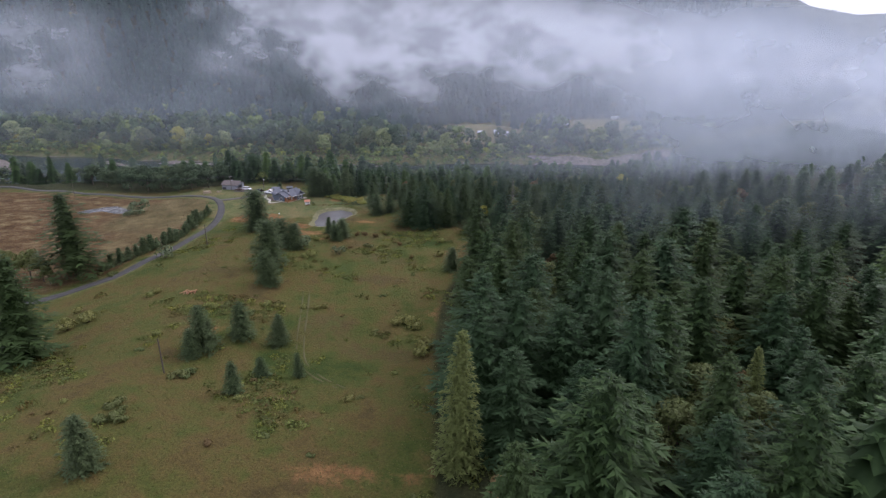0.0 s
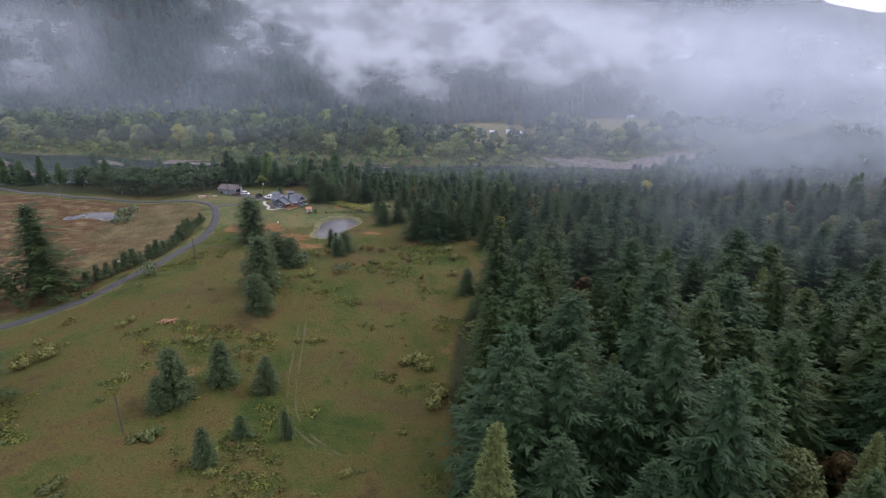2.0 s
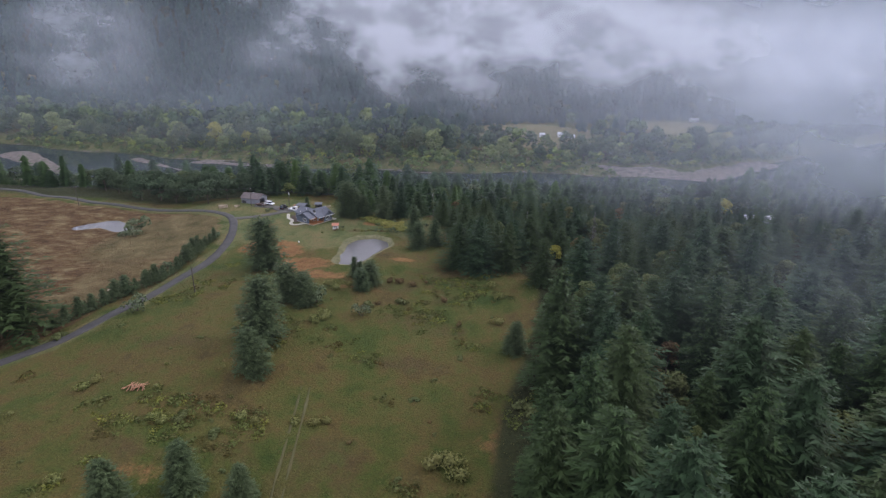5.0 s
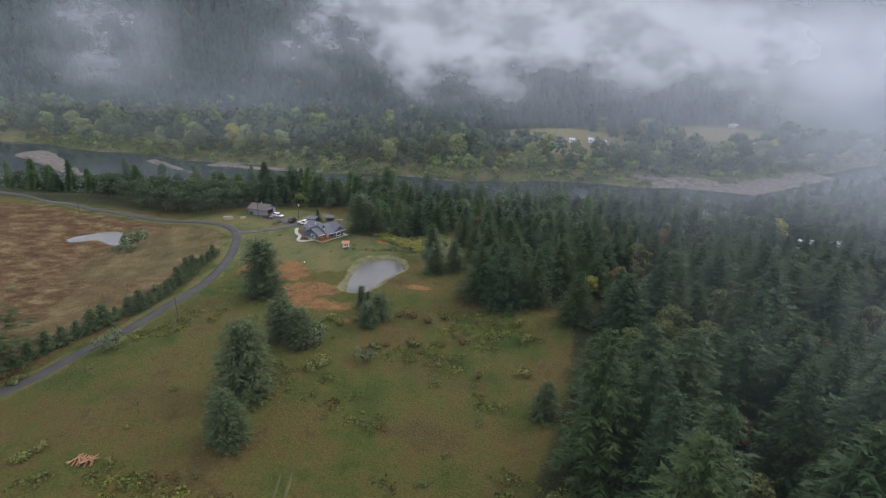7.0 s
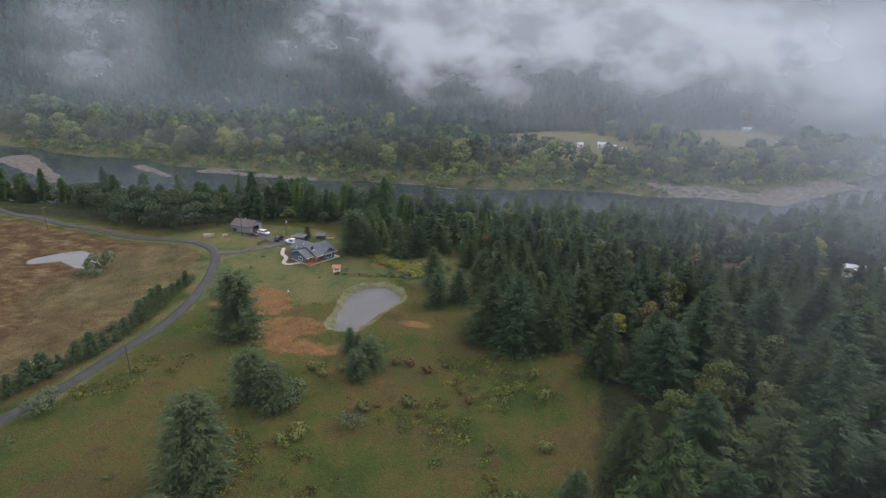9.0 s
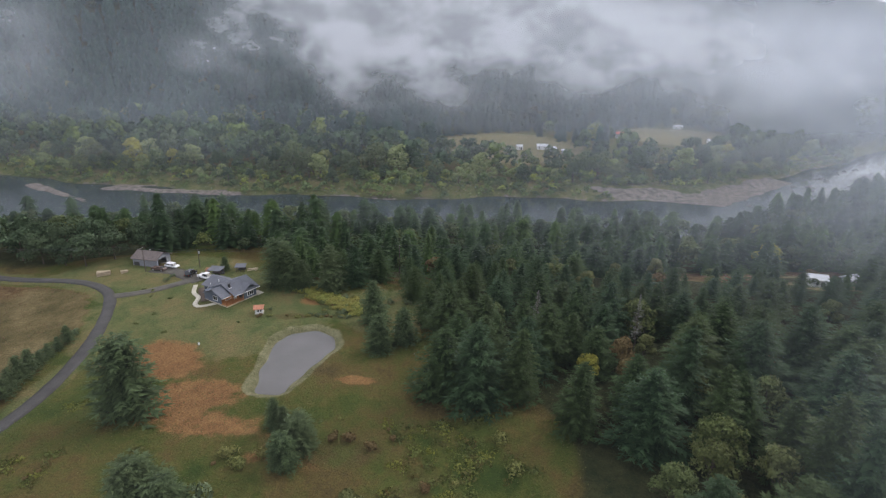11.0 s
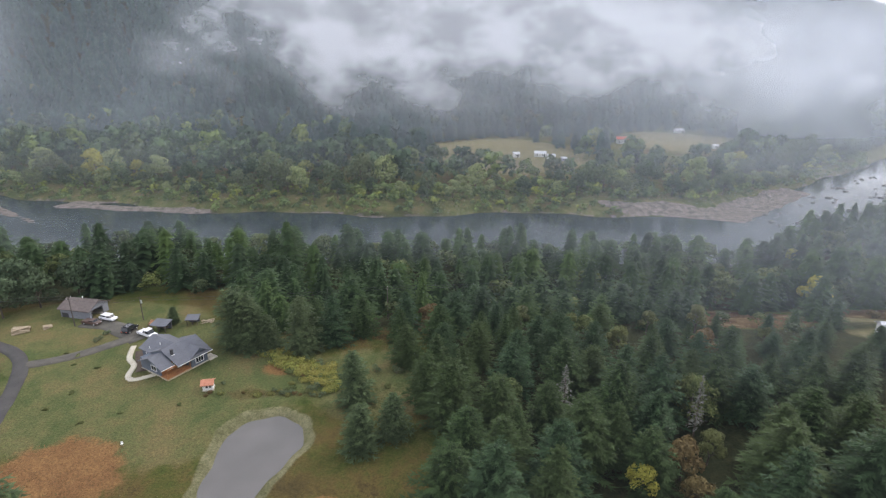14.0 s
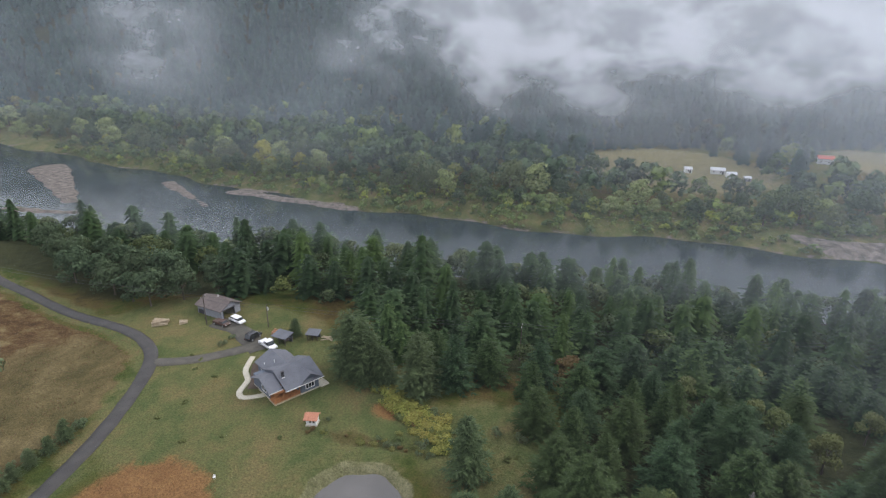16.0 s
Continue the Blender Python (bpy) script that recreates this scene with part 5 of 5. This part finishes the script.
car("sedan", (-97.6, 272.6), -17, CAR_WHITE, "white saloon car parked by the barn door", 4.5)
car("flat_trailer", (-100.4, 270.2), -12, CAR_BROWN, "low dull brown vehicle parked beside the barn", 4.6, False, (-0.4, 0.9), 1.2)
car("suv", (-89.0, 266.8), 82, CAR_BLACK, "black off-road car parked on the gravel yard", 4.2, False, (-2.0, 0.6), 1.7, 1.8)
car("pickup_truck", (-83.6, 264.6), -25, CAR_WHITE, "white pickup truck parked behind the house", 5.2, True, (-0.6, 1.0), 1.75, 1.85)


def pump_house():
    t = thing("pump_house", (-60.3, 243.3), 12, "tiny white pump house with a terracotta tile roof", "shed", z=1.75)
    part("wall", boxes((-0.95, 0.95, -0.8, 0.8, -0.2, 1.35)), SIDING_WHITE, t)
    roof_pair(t, "roof", "x", -1.3, 1.3, 0, 2.1, 1.25, 1.4, TERRACOTTA, thick=0.12)
    g = bmesh.new()
    prism(g, [(-0.8, 1.35), (0.8, 1.35), (0, 1.85)], "x", -0.93, 0.93)
    part("gable", g, SIDING_WHITE, t)
    part("hatch", boxes((-0.35, 0.05, -0.84, -0.8, 0.55, 1.05), (0.3, 0.65, -0.84, -0.8, 0.55, 1.0)), DARK, t)
    part("base", boxes((-1.1, 1.1, -0.95, 0.95, -0.3, 0.04)), CONCRETE, t)


pump_house()


def lean_to(at, turn, w, d, h, label):
    t = thing("open_shed", at, turn, label, "shed")
    for x in (-w / 2 + 0.1, 0, w / 2 - 0.1):
        for y in (-d / 2 + 0.1, d / 2 - 0.1):
            part("post", boxes((x - 0.07, x + 0.07, y - 0.07, y + 0.07, -0.2, h)), OLD_WOOD, t)
    part("back_wall", boxes((-w / 2, w / 2, d / 2 - 0.02, d / 2 + 0.06, 0, h)), SIDING_BLUE, t)
    part("roof", slab(bmesh.new(), [(-w / 2 - 0.3, -d / 2 - 0.3, h + 0.1), (w / 2 + 0.3, -d / 2 - 0.3, h + 0.1), (w / 2 + 0.3, d / 2 + 0.3, h + 0.45), (-w / 2 - 0.3, d / 2 + 0.3, h + 0.45)], 0.12), ROOF_GREY, t)
    part("shelf", boxes((-w / 2 + 0.3, w / 2 - 0.4, -0.2, d / 2 - 0.1, 0.7, 0.78)), OLD_WOOD, t)


lean_to((-81.6, 267.6), -8, 3.6, 2.6, 1.9, "open garden shed with a grey roof behind the house")
lean_to((-75.6, 271.4), 8, 2.6, 2.0, 1.5, "small grey-roofed lean-to beside stacked timber")


def log_heap(at, turn, n, length, r, mat, label, spreadout=1.0, name="log_pile"):
    t = thing(name, at, turn, label, "wood pile")
    q = random.Random(int(at[0] * 10))
    row, k = max(2, int(n ** 0.5) + 1), 0
    for i in range(n):
        y, z = (k % row - row / 2) * 2.0 * r * spreadout + (i // row % 2) * r, r * 0.9 + (i // row) * 1.5 * r
        k += 1
        a = q.uniform(-0.35, 0.35) * spreadout if r > 0.13 or mat is PALE_WOOD else q.uniform(-1.3, 1.3)
        part("log", tube(bmesh.new(), (-length / 2 * math.cos(a), y - length / 2 * math.sin(a), z), (length / 2 * math.cos(a), y + length / 2 * math.sin(a), z + q.uniform(-0.05, 0.1)), r, r * 0.85, 8), mat, t)


log_heap((-65.6, 131.6), 95, 16, 2.4, 0.1, ORANGE, "scattered pile of orange cut branches in the meadow", 3.0)
log_heap((-85.6, 270.8), 10, 12, 1.1, 0.18, ORANGE, "heap of split orange firewood in the yard", 1.6)
log_heap((-115.2, 266.4), 30, 14, 3.6, 0.2, PALE_WOOD, "stack of pale sawn timber on the grass", 1.8, "timber_stack")
log_heap((-110.2, 268.4), 40, 7, 1.9, 0.16, PALE_WOOD, "a few pale boards lying in the grass", 1.8, "timber_stack")
log_heap((-72.4, 272.6), 5, 6, 3.2, 0.12, PALE_WOOD, "long pale boards leaning beside the shed", 1.8, "timber_stack")


log_heap((-105, 181.5), 20, 9, 3.0, 0.1, PALE_WOOD, "heap of bleached branches beside the lane", 2.2, "brush_pile")


def utility_pole(at, h, label, lamp=False, arm=True):
    t = thing("utility_pole", at, 0, label, "pole", "utility poles")
    part("pole", tube(bmesh.new(), (0, 0, -0.3), (0, 0, h), 0.15, 0.10), OLD_WOOD, t)
    if arm:
        part("crossarm", boxes((-0.06, 0.06, -0.9, 0.9, h - 0.55, h - 0.42)), OLD_WOOD, t)
        for y in (-0.8, 0, 0.8):
            part("insulator", tube(bmesh.new(), (0, y, h - 0.42), (0, y, h - 0.22), 0.05, 0.03, 8), TRIM, t)
    if lamp:
        part("transformer", tube(bmesh.new(), (0.28, 0, h - 1.5), (0.28, 0, h - 0.7), 0.22), GALV, t)
    return t


POLES = [((-262, 270), 8.5), ((-184, 271), 8.5), ((-104, 269.2), 8.0), ((-89, 273), 6.2), ((-28.5, 287.5), 10.0), ((49.5, 315), 10.5), ((140, 338), 12)]
for (x, y), h in POLES:
    utility_pole((x, y), h, "pale yard pole with a grey transformer" if h < 7 else "weathered wooden utility pole carrying wires", h < 7, h >= 7)
utility_pole((-79, 177), 7.4, "dark wooden utility pole beside the lane", arm=False)
utility_pole((-53, 92), 7.4, "dark leaning utility pole standing in the meadow", arm=False)
wires = thing("power_line", (0, 0), 0, "thin sagging power line strung between wooden poles", "power line", z=0)
for off in (-0.8, 0.8):
    for (a, ha), (b, hb) in zip(POLES, POLES[1:]):
        pa, pb = Vector((a[0], a[1] + off, gz(*a) + ha - 0.25)), Vector((b[0], b[1] + off, gz(*b) + hb - 0.25))
        side = (pb - pa).cross(Vector((0, 0, 1))).normalized() * 0.03
        ring = [side, Vector((0, 0, 0.03)), -side, Vector((0, 0, -0.03))]
        verts = [pa.lerp(pb, i / 12) - Vector((0, 0, 3.6 * i / 12 * (1 - i / 12))) + q for i in range(13) for q in ring]
        faces = [(4 * i + j, 4 * i + (j + 1) % 4, 4 * i + 4 + (j + 1) % 4, 4 * i + 4 + j) for i in range(12) for j in range(4)]
        part("wire", ([v[:] for v in verts], faces), DARK, wires)


# ---- farms far off ----
def farmhouse(at, turn, w, d, h, wall_mat, roof_mat, label, name="farmhouse"):
    if at[1] > 300:
        w, d, h = w * 0.7, d * 0.7, h * 0.8
    t = thing(name, at, turn, label, "house", "farm buildings")
    part("wall", boxes((-w / 2, w / 2, -d / 2, d / 2, -0.6, h)), wall_mat, t)
    g = bmesh.new()
    prism(g, [(-d / 2, h), (d / 2, h), (0, h + d * 0.28)], "x", -w / 2 + 0.02, w / 2 - 0.02)
    part("gable", g, wall_mat, t)
    roof_pair(t, "roof", "x", -w / 2 - 0.4, w / 2 + 0.4, 0, h + d * 0.28 + 0.25, d / 2 + 0.5, h + 0.02, roof_mat)
    for i in range(max(1, int(w / 4))):
        x = -w / 2 + w * (i + 0.5) / max(1, int(w / 4))
        window_part(t, "-y", -d / 2, (x - 0.7, x + 0.1), 1.0, 2.1, 1)
    part("door", boxes((w / 2 - 1.6, w / 2 - 0.6, -d / 2 - 0.06, -d / 2, 0, 2.1)), DARK, t)


for at, turn, w, d, h, wm, rm, lab in [
        ((41, 564), 8, 6, 6, 3, SIDING_WHITE, ROOF_WHITE, "small white farm shed across the river"), ((59.6, 566), -6, 12, 7, 3.2, SIDING_WHITE, ROOF_WHITE, "white farmhouse with a pale metal roof across the river"),
        ((66, 556), 10, 8, 5.4, 3, SIDING_WHITE, ROOF_WHITE, "white outbuilding with a pale metal roof"), ((74, 548), 2, 5, 4, 2.6, SIDING_GREY, ROOF_WHITE, "low grey outbuilding with a pale roof"),
        ((142.5, 634), -10, 14, 9, 5, SIDING_WHITE, ROOF_RED, "farm barn with a bright red roof"), ((222, 708), 5, 12, 7, 3.2, SIDING_WHITE, ROOF_WHITE, "white house at the foot of the hill"),
        ((216, 616), 0, 6, 5, 2.8, SIDING_WHITE, ROOF_WHITE, "small white shed beside the far field"), ((440, 842), 10, 15, 9, 4, SIDING_WHITE, ROOF_WHITE, "white farmhouse far up the valley"),
        ((392, 722), -5, 20, 8, 3.4, SIDING_WHITE, ROOF_WHITE, "long white barn far up the valley"), ((-398, 540), 4, 17, 8, 4, SIDING_GREY, ROOF_WHITE, "pale-roofed house among riverside trees"),
        ((-294, 597), 0, 6, 5, 3.5, SIDING_WHITE, ROOF_WHITE, "small white building between the trees"), ((-362, 668), 0, 10, 6, 3.4, SIDING_GREY, ROOF_WHITE, "grey house at the foot of the hill"),
        ((-128, 578), 20, 6, 5, 4, SIDING_WHITE, ROOF_WHITE, "white shed beside a small field"), ((97, 269), -15, 4.6, 3.6, 2.6, SIDING_WHITE, ROOF_WHITE, "white-roofed workshop in a forest clearing"),
        ((106, 268), 20, 4.0, 2.8, 2.2, SIDING_GREY, ROOF_WHITE, "pale-roofed trailer home in a forest clearing")]:
    farmhouse(at, turn, w, d, h, wm, rm, lab)

# ---- brambles, shrubs and small garden things ----
for x, y in [(-88, 123), (-86, 121), (-91, 126), (-84, 119), (-90, 120), (-52, 75), (-54, 77), (-50, 73), (-53, 72)]:
    plant(bushy[rng.choice((0, 0, 1))], x + rng.uniform(-1, 1), y + rng.uniform(-1, 1), rng.uniform(0.8, 1.3))
for i in range(64):
    f = i / 63
    x, y = -53 + 18 * f + rng.uniform(-2.2, 2.2), 258.5 - 14.0 * f + rng.uniform(-1.8, 3.0)
    if pond_south(x, y) > 4.5:
        plant(thicket if rng.random() < 0.75 else bushy[1], x, y, rng.uniform(0.6, 1.1), squash=1.2)
for x, y, k, s in [(-25, 181, 1, 1.3), (0, 173, 0, 1.1), (-41, 166, 0, 1.0), (-47, 189, 0, 1.1), (-44, 187, 0, 1.0), (-28, 194, 2, 1.1), (-24, 192, 2, 1.0), (-8, 123, 0, 1.5), (-6, 121, 0, 1.2), (5, 114, 0, 1.6), (4, 110, 0, 1.4), (2, 106, 0, 1.3),
                   (5, 138, 1, 1.7), (-32, 130, 0, 0.8), (-30, 131, 0, 0.7), (-35, 129, 0, 0.7), (-133.5, 236, 3, 2.4), (-130, 229, 3, 1.3), (-134, 229, 3, 1.2), (109, 289, 2, 1.6), (-94, 262, 3, 0.6), (-88, 166, 3, 1.6), (-98, 153, 1, 1.2), (-102, 168, 3, 1.0), (-43.7, 127.5, 0, 0.9), (-41.5, 127, 0, 0.8), (-46.5, 123, 1, 0.8), (-53.6, 125.5, 1, 1.0), (-55.5, 123.7, 0, 0.8), (-10.4, 122.5, 0, 1.2), (-76, 132, 0, 0.9), (-74.5, 134, 0, 0.8), (-3, 111, 0, 1.5), (-4, 106.6, 0, 1.4), (-87.8, 116, 0, 1.3),
                   (-36, 189.6, 0, 0.9), (-41, 189.5, 0, 0.9), (-38.5, 190.5, 2, 0.8), (-46.4, 175.4, 3, 1.7), (-41, 167.6, 0, 1.2), (-43.3, 164, 0, 1.0), (-33, 177.5, 1, 1.1), (-30.8, 195, 2, 1.0), (0, 189, 0, 1.2), (-2, 196, 0, 1.1), (-62.7, 109.3, 0, 0.8), (-50, 91, 1, 1.2), (-48.5, 92.2, 1, 1.2), (-33.5, 171.6, 3, 1.3), (-14.5, 183.4, 2, 0.9), (-9.6, 171.2, 2, 0.8)]:
    plant(bushy[k], x, y, s)
SAPLING_SPOTS = [(-88.4, 235.8), (-86.9, 241.3), (-73.7, 235), (-79.4, 231.8), (-63.8, 237.9), (-57.9, 245.1), (-93.9, 265.3), (-93.1, 251.6), (-97.7, 256.3), (-87.3, 250.6), (-94.5, 255.2)]
for x, y in SAPLING_SPOTS:
    plant(bushy[rng.choice((1, 1, 3))], x, y, rng.uniform(0.3, 0.5))
for i in range(85):
    y = 58 + 150 * rng.random() ** 1.1
    x = rng.uniform(-92, 0)
    if min(math.hypot(x - a, y - c) for a, c in ROAD) < 9 or pond_south(x, y) < 6 or (y > 185 and x < -60):
        continue
    plant(bushy[rng.choice((0, 0, 1, 2, 2, 1))], x, y, rng.uniform(0.25, 0.62), squash=1.3)
for i in range(26):
    plant(bushy[rng.choice((0, 1, 3))], rng.uniform(-46, -22), 243.6 + rng.uniform(-1.5, 1.5) if i % 2 else 250 + rng.uniform(-5, 5), rng.uniform(0.3, 0.7))
for i in range(22):
    plant(bushy[rng.choice((0, 2, 3))], rng.uniform(-60, -36), 241.6 + rng.uniform(-0.9, 1.2), rng.uniform(0.28, 0.55))
for i in range(36):
    f = rng.random()
    plant(bushy[3 if rng.random() < 0.6 else 1], -100.5 - 4 * max(0, 0.4 - f) + rng.uniform(-1.5, 1.5), 150 + 80 * f, rng.uniform(0.35, 0.8))
dead_tree = model(fir_thing(57, 17, 2.8, DEAD, "bare bleached dead fir standing among green firs", "dead_tree", 26, 5, 3, 0.9, 0.25, -0.1, 0.5, "dead trees"))
plant(dead_tree, 10, 235.7, 0.68)
plant(dead_tree, 31.2, 228.2, 0.82, squash=0.7)
chair = thing("garden_chair", (-68.4, 226.2), 20, "white garden chair standing on the lawn", "chair")
part("seat", boxes((-0.3, 0.3, -0.3, 0.3, 0.4, 0.46)), TRIM, chair)
part("backrest", boxes((-0.3, 0.3, 0.26, 0.32, 0.46, 1.0)), TRIM, chair)
for a in (-0.26, 0.22):
    for c in (-0.26, 0.22):
        part("leg", boxes((a, a + 0.05, c, c + 0.05, 0, 0.4)), TRIM, chair)
chair.scale = (0.6, 0.6, 0.6)


# ---- grass tufts over the meadow, and scrub along the far shore ----
def tufts(count, x0, x1, y0, y1, ok, seed, lo, hi, mat, label, name):
    r = np.random.RandomState(seed)
    x, y = r.uniform(x0, x1, count), r.uniform(y0, y1, count)
    k = ok(x, y)
    x, y = x[k], y[k]
    z, n = ground_z(x, y), len(x)
    V, F = [], []
    h, a = r.uniform(lo, hi, n), r.uniform(0, 6.28, n)
    for b in range(4):
        t = a + b * 1.6 + r.uniform(-0.4, 0.4, n)
        w, lean = 0.30 * h, h * r.uniform(0.2, 0.8, n)
        c, s = np.cos(t), np.sin(t)
        V.append(np.stack([np.c_[x - s * w, y + c * w, z - 0.05], np.c_[x + s * w, y - c * w, z - 0.05], np.c_[x + c * lean, y + s * lean, z + h]], 1))
    V = np.concatenate(V).reshape(-1, 3)
    F = np.arange(len(V)).reshape(-1, 3)
    tagged(new(name, mesh_from(name, V, F, mat)), label, "grass", kind="stuff")


tufts(15000, -100, 12, 50, 215, lambda x, y: (pond_south(x, y) > 3) & (x > -88 - 0.1 * np.abs(y - 190)), 21, 0.10, 0.28, GRASS, "tussocky olive and straw meadow grass", "meadow_grass")
DRY_GRASS = foliage("dry_grass_blades", (0.10, 0.058, 0.03), (0.20, 0.13, 0.075), (0.15, 0.09, 0.05), 0.08, 0.3, tips=0.0)
tufts(9000, -215, -106, 140, 282, lambda x, y: (pond_west(x, y) > 2) & (y < 255 - 0.35 * (x + 106)), 22, 0.12, 0.32, DRY_GRASS, "dry rust and straw coloured field grass", "field_grass")
RUST_GRASS = foliage("rust_grass_blades", (0.15, 0.078, 0.034), (0.25, 0.145, 0.062), (0.2, 0.115, 0.05), 0.08, 0.3, tips=0.0)
tufts(2600, -90, -50, 200, 232, lambda x, y: (((x + 75) / 10) ** 2 + ((y - 219) / 9) ** 2 < 1.1) | (((x + 62) / 11) ** 2 + ((y - 207) / 5) ** 2 < 1), 23, 0.08, 0.26, RUST_GRASS, "rust-brown bracken and dead grass beside the pond", "dead_bracken")
MEADOW_TONES = [(0.0, (0.9, 0.55, 0.45)), (0.3, (0.75, 0.8, 0.7)), (0.7, (1.0, 1.05, 0.8)), (1.0, (1.45, 1.3, 0.75))]
MEADOW_SCRUB = foliage("meadow_scrub_leaves", (0.05, 0.068, 0.018), (0.15, 0.165, 0.05), (0, 0, 0), 0.3, 0.25, MEADOW_TONES)
low_plants = [leaf_cloud(191 + i, [(a, c, 0.2, 0.7, 0.7, 0.25) for a, c in ((0, 0), (0.7, 0.3), (-0.5, 0.6), (0.1, -0.7))], 46, 0.22) for i in range(3)]
clumps = []
for i in range(5200):
    x, y = rng.uniform(-95, 16), rng.uniform(56, 204)
    dense = noise.noise((x * 0.045, y * 0.06, 7)) + 0.35 * noise.noise((x * 0.2, y * 0.2, 2))
    lane = min(math.hypot(x - a, y - c) for a, c in ROAD)
    if dense > 0.2 and lane > 8 and pond_south(x, y) > 6 and x > -88 - 0.1 * abs(y - 190):
        clumps.append((rng.randrange(3), x, y, gz(x, y) - 0.08, rng.uniform(0.35, 1.1), rng.uniform(0.9, 1.4), rng.uniform(0, 6.28)))
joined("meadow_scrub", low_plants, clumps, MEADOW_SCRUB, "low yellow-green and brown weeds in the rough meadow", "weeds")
scrub = [leaf_cloud(161 + i, broad_lobes(161 + i, 4, 2.6, 5, 0.05), 70, 0.6) for i in range(3)]
lines = {"a": [], "b": []}
for i in range(1200):
    x = rng.uniform(-420, 330)
    y = float(shore_far(x)) + 5 + 36 * rng.random() ** 1.2
    if float(gravel_bars(x, y)) > 3:
        lines["a" if rng.random() < 0.6 else "b"].append((rng.randrange(3), x, y, gz(x, y) - 0.2, rng.uniform(0.3, 0.7 + 0.03 * (y - float(shore_far(x)))), 1.2, rng.uniform(0, 6.28)))
joined("shore_scrub", scrub, lines["a"], LEAF_FAR, "yellow-green scrub along the far shore", "scrub")
joined("shore_scrub", scrub, lines["b"], LEAF_FAR, "dull green willow scrub along the far shore", "scrub")

def river_rocks():
    """Dark boulders breaking the water in the rapids."""
    r = np.random.RandomState(33)
    V, F, o = [], [], 0
    bm = bmesh.new()
    bmesh.ops.create_icosphere(bm, subdivisions=1, radius=1.0)
    base = np.array([v.co[:] for v in bm.verts])
    tri = np.array([[v.index for v in f.verts] for f in bm.faces])
    bm.free()
    for _ in range(70):
        x = r.uniform(150, 290)
        y = shore_near(x) + r.uniform(0.15, 0.85) * (shore_far(x) - shore_near(x))
        v = base * r.uniform(0.75, 1.25, (len(base), 1)) * r.uniform(0.5, 1.6) * np.array((1.3, 1.0, 0.55))
        V.append(v + (x, y, -13.0))
        F.append(tri + o)
        o += len(base)
    tagged(new("river_rocks", mesh_from("river_rocks", np.concatenate(V), np.concatenate(F), surface("wet_rock", (0.04, 0.038, 0.036), (0.12, 0.11, 0.10), 1.5, 0.6))), "dark wet boulders breaking the river's rapids", "rocks", kind="stuff")


river_rocks()

# ---- the model plants themselves are taken away ----
for t in models:
    for o in (*t.children_recursive, t):
        bpy.data.objects.remove(o)
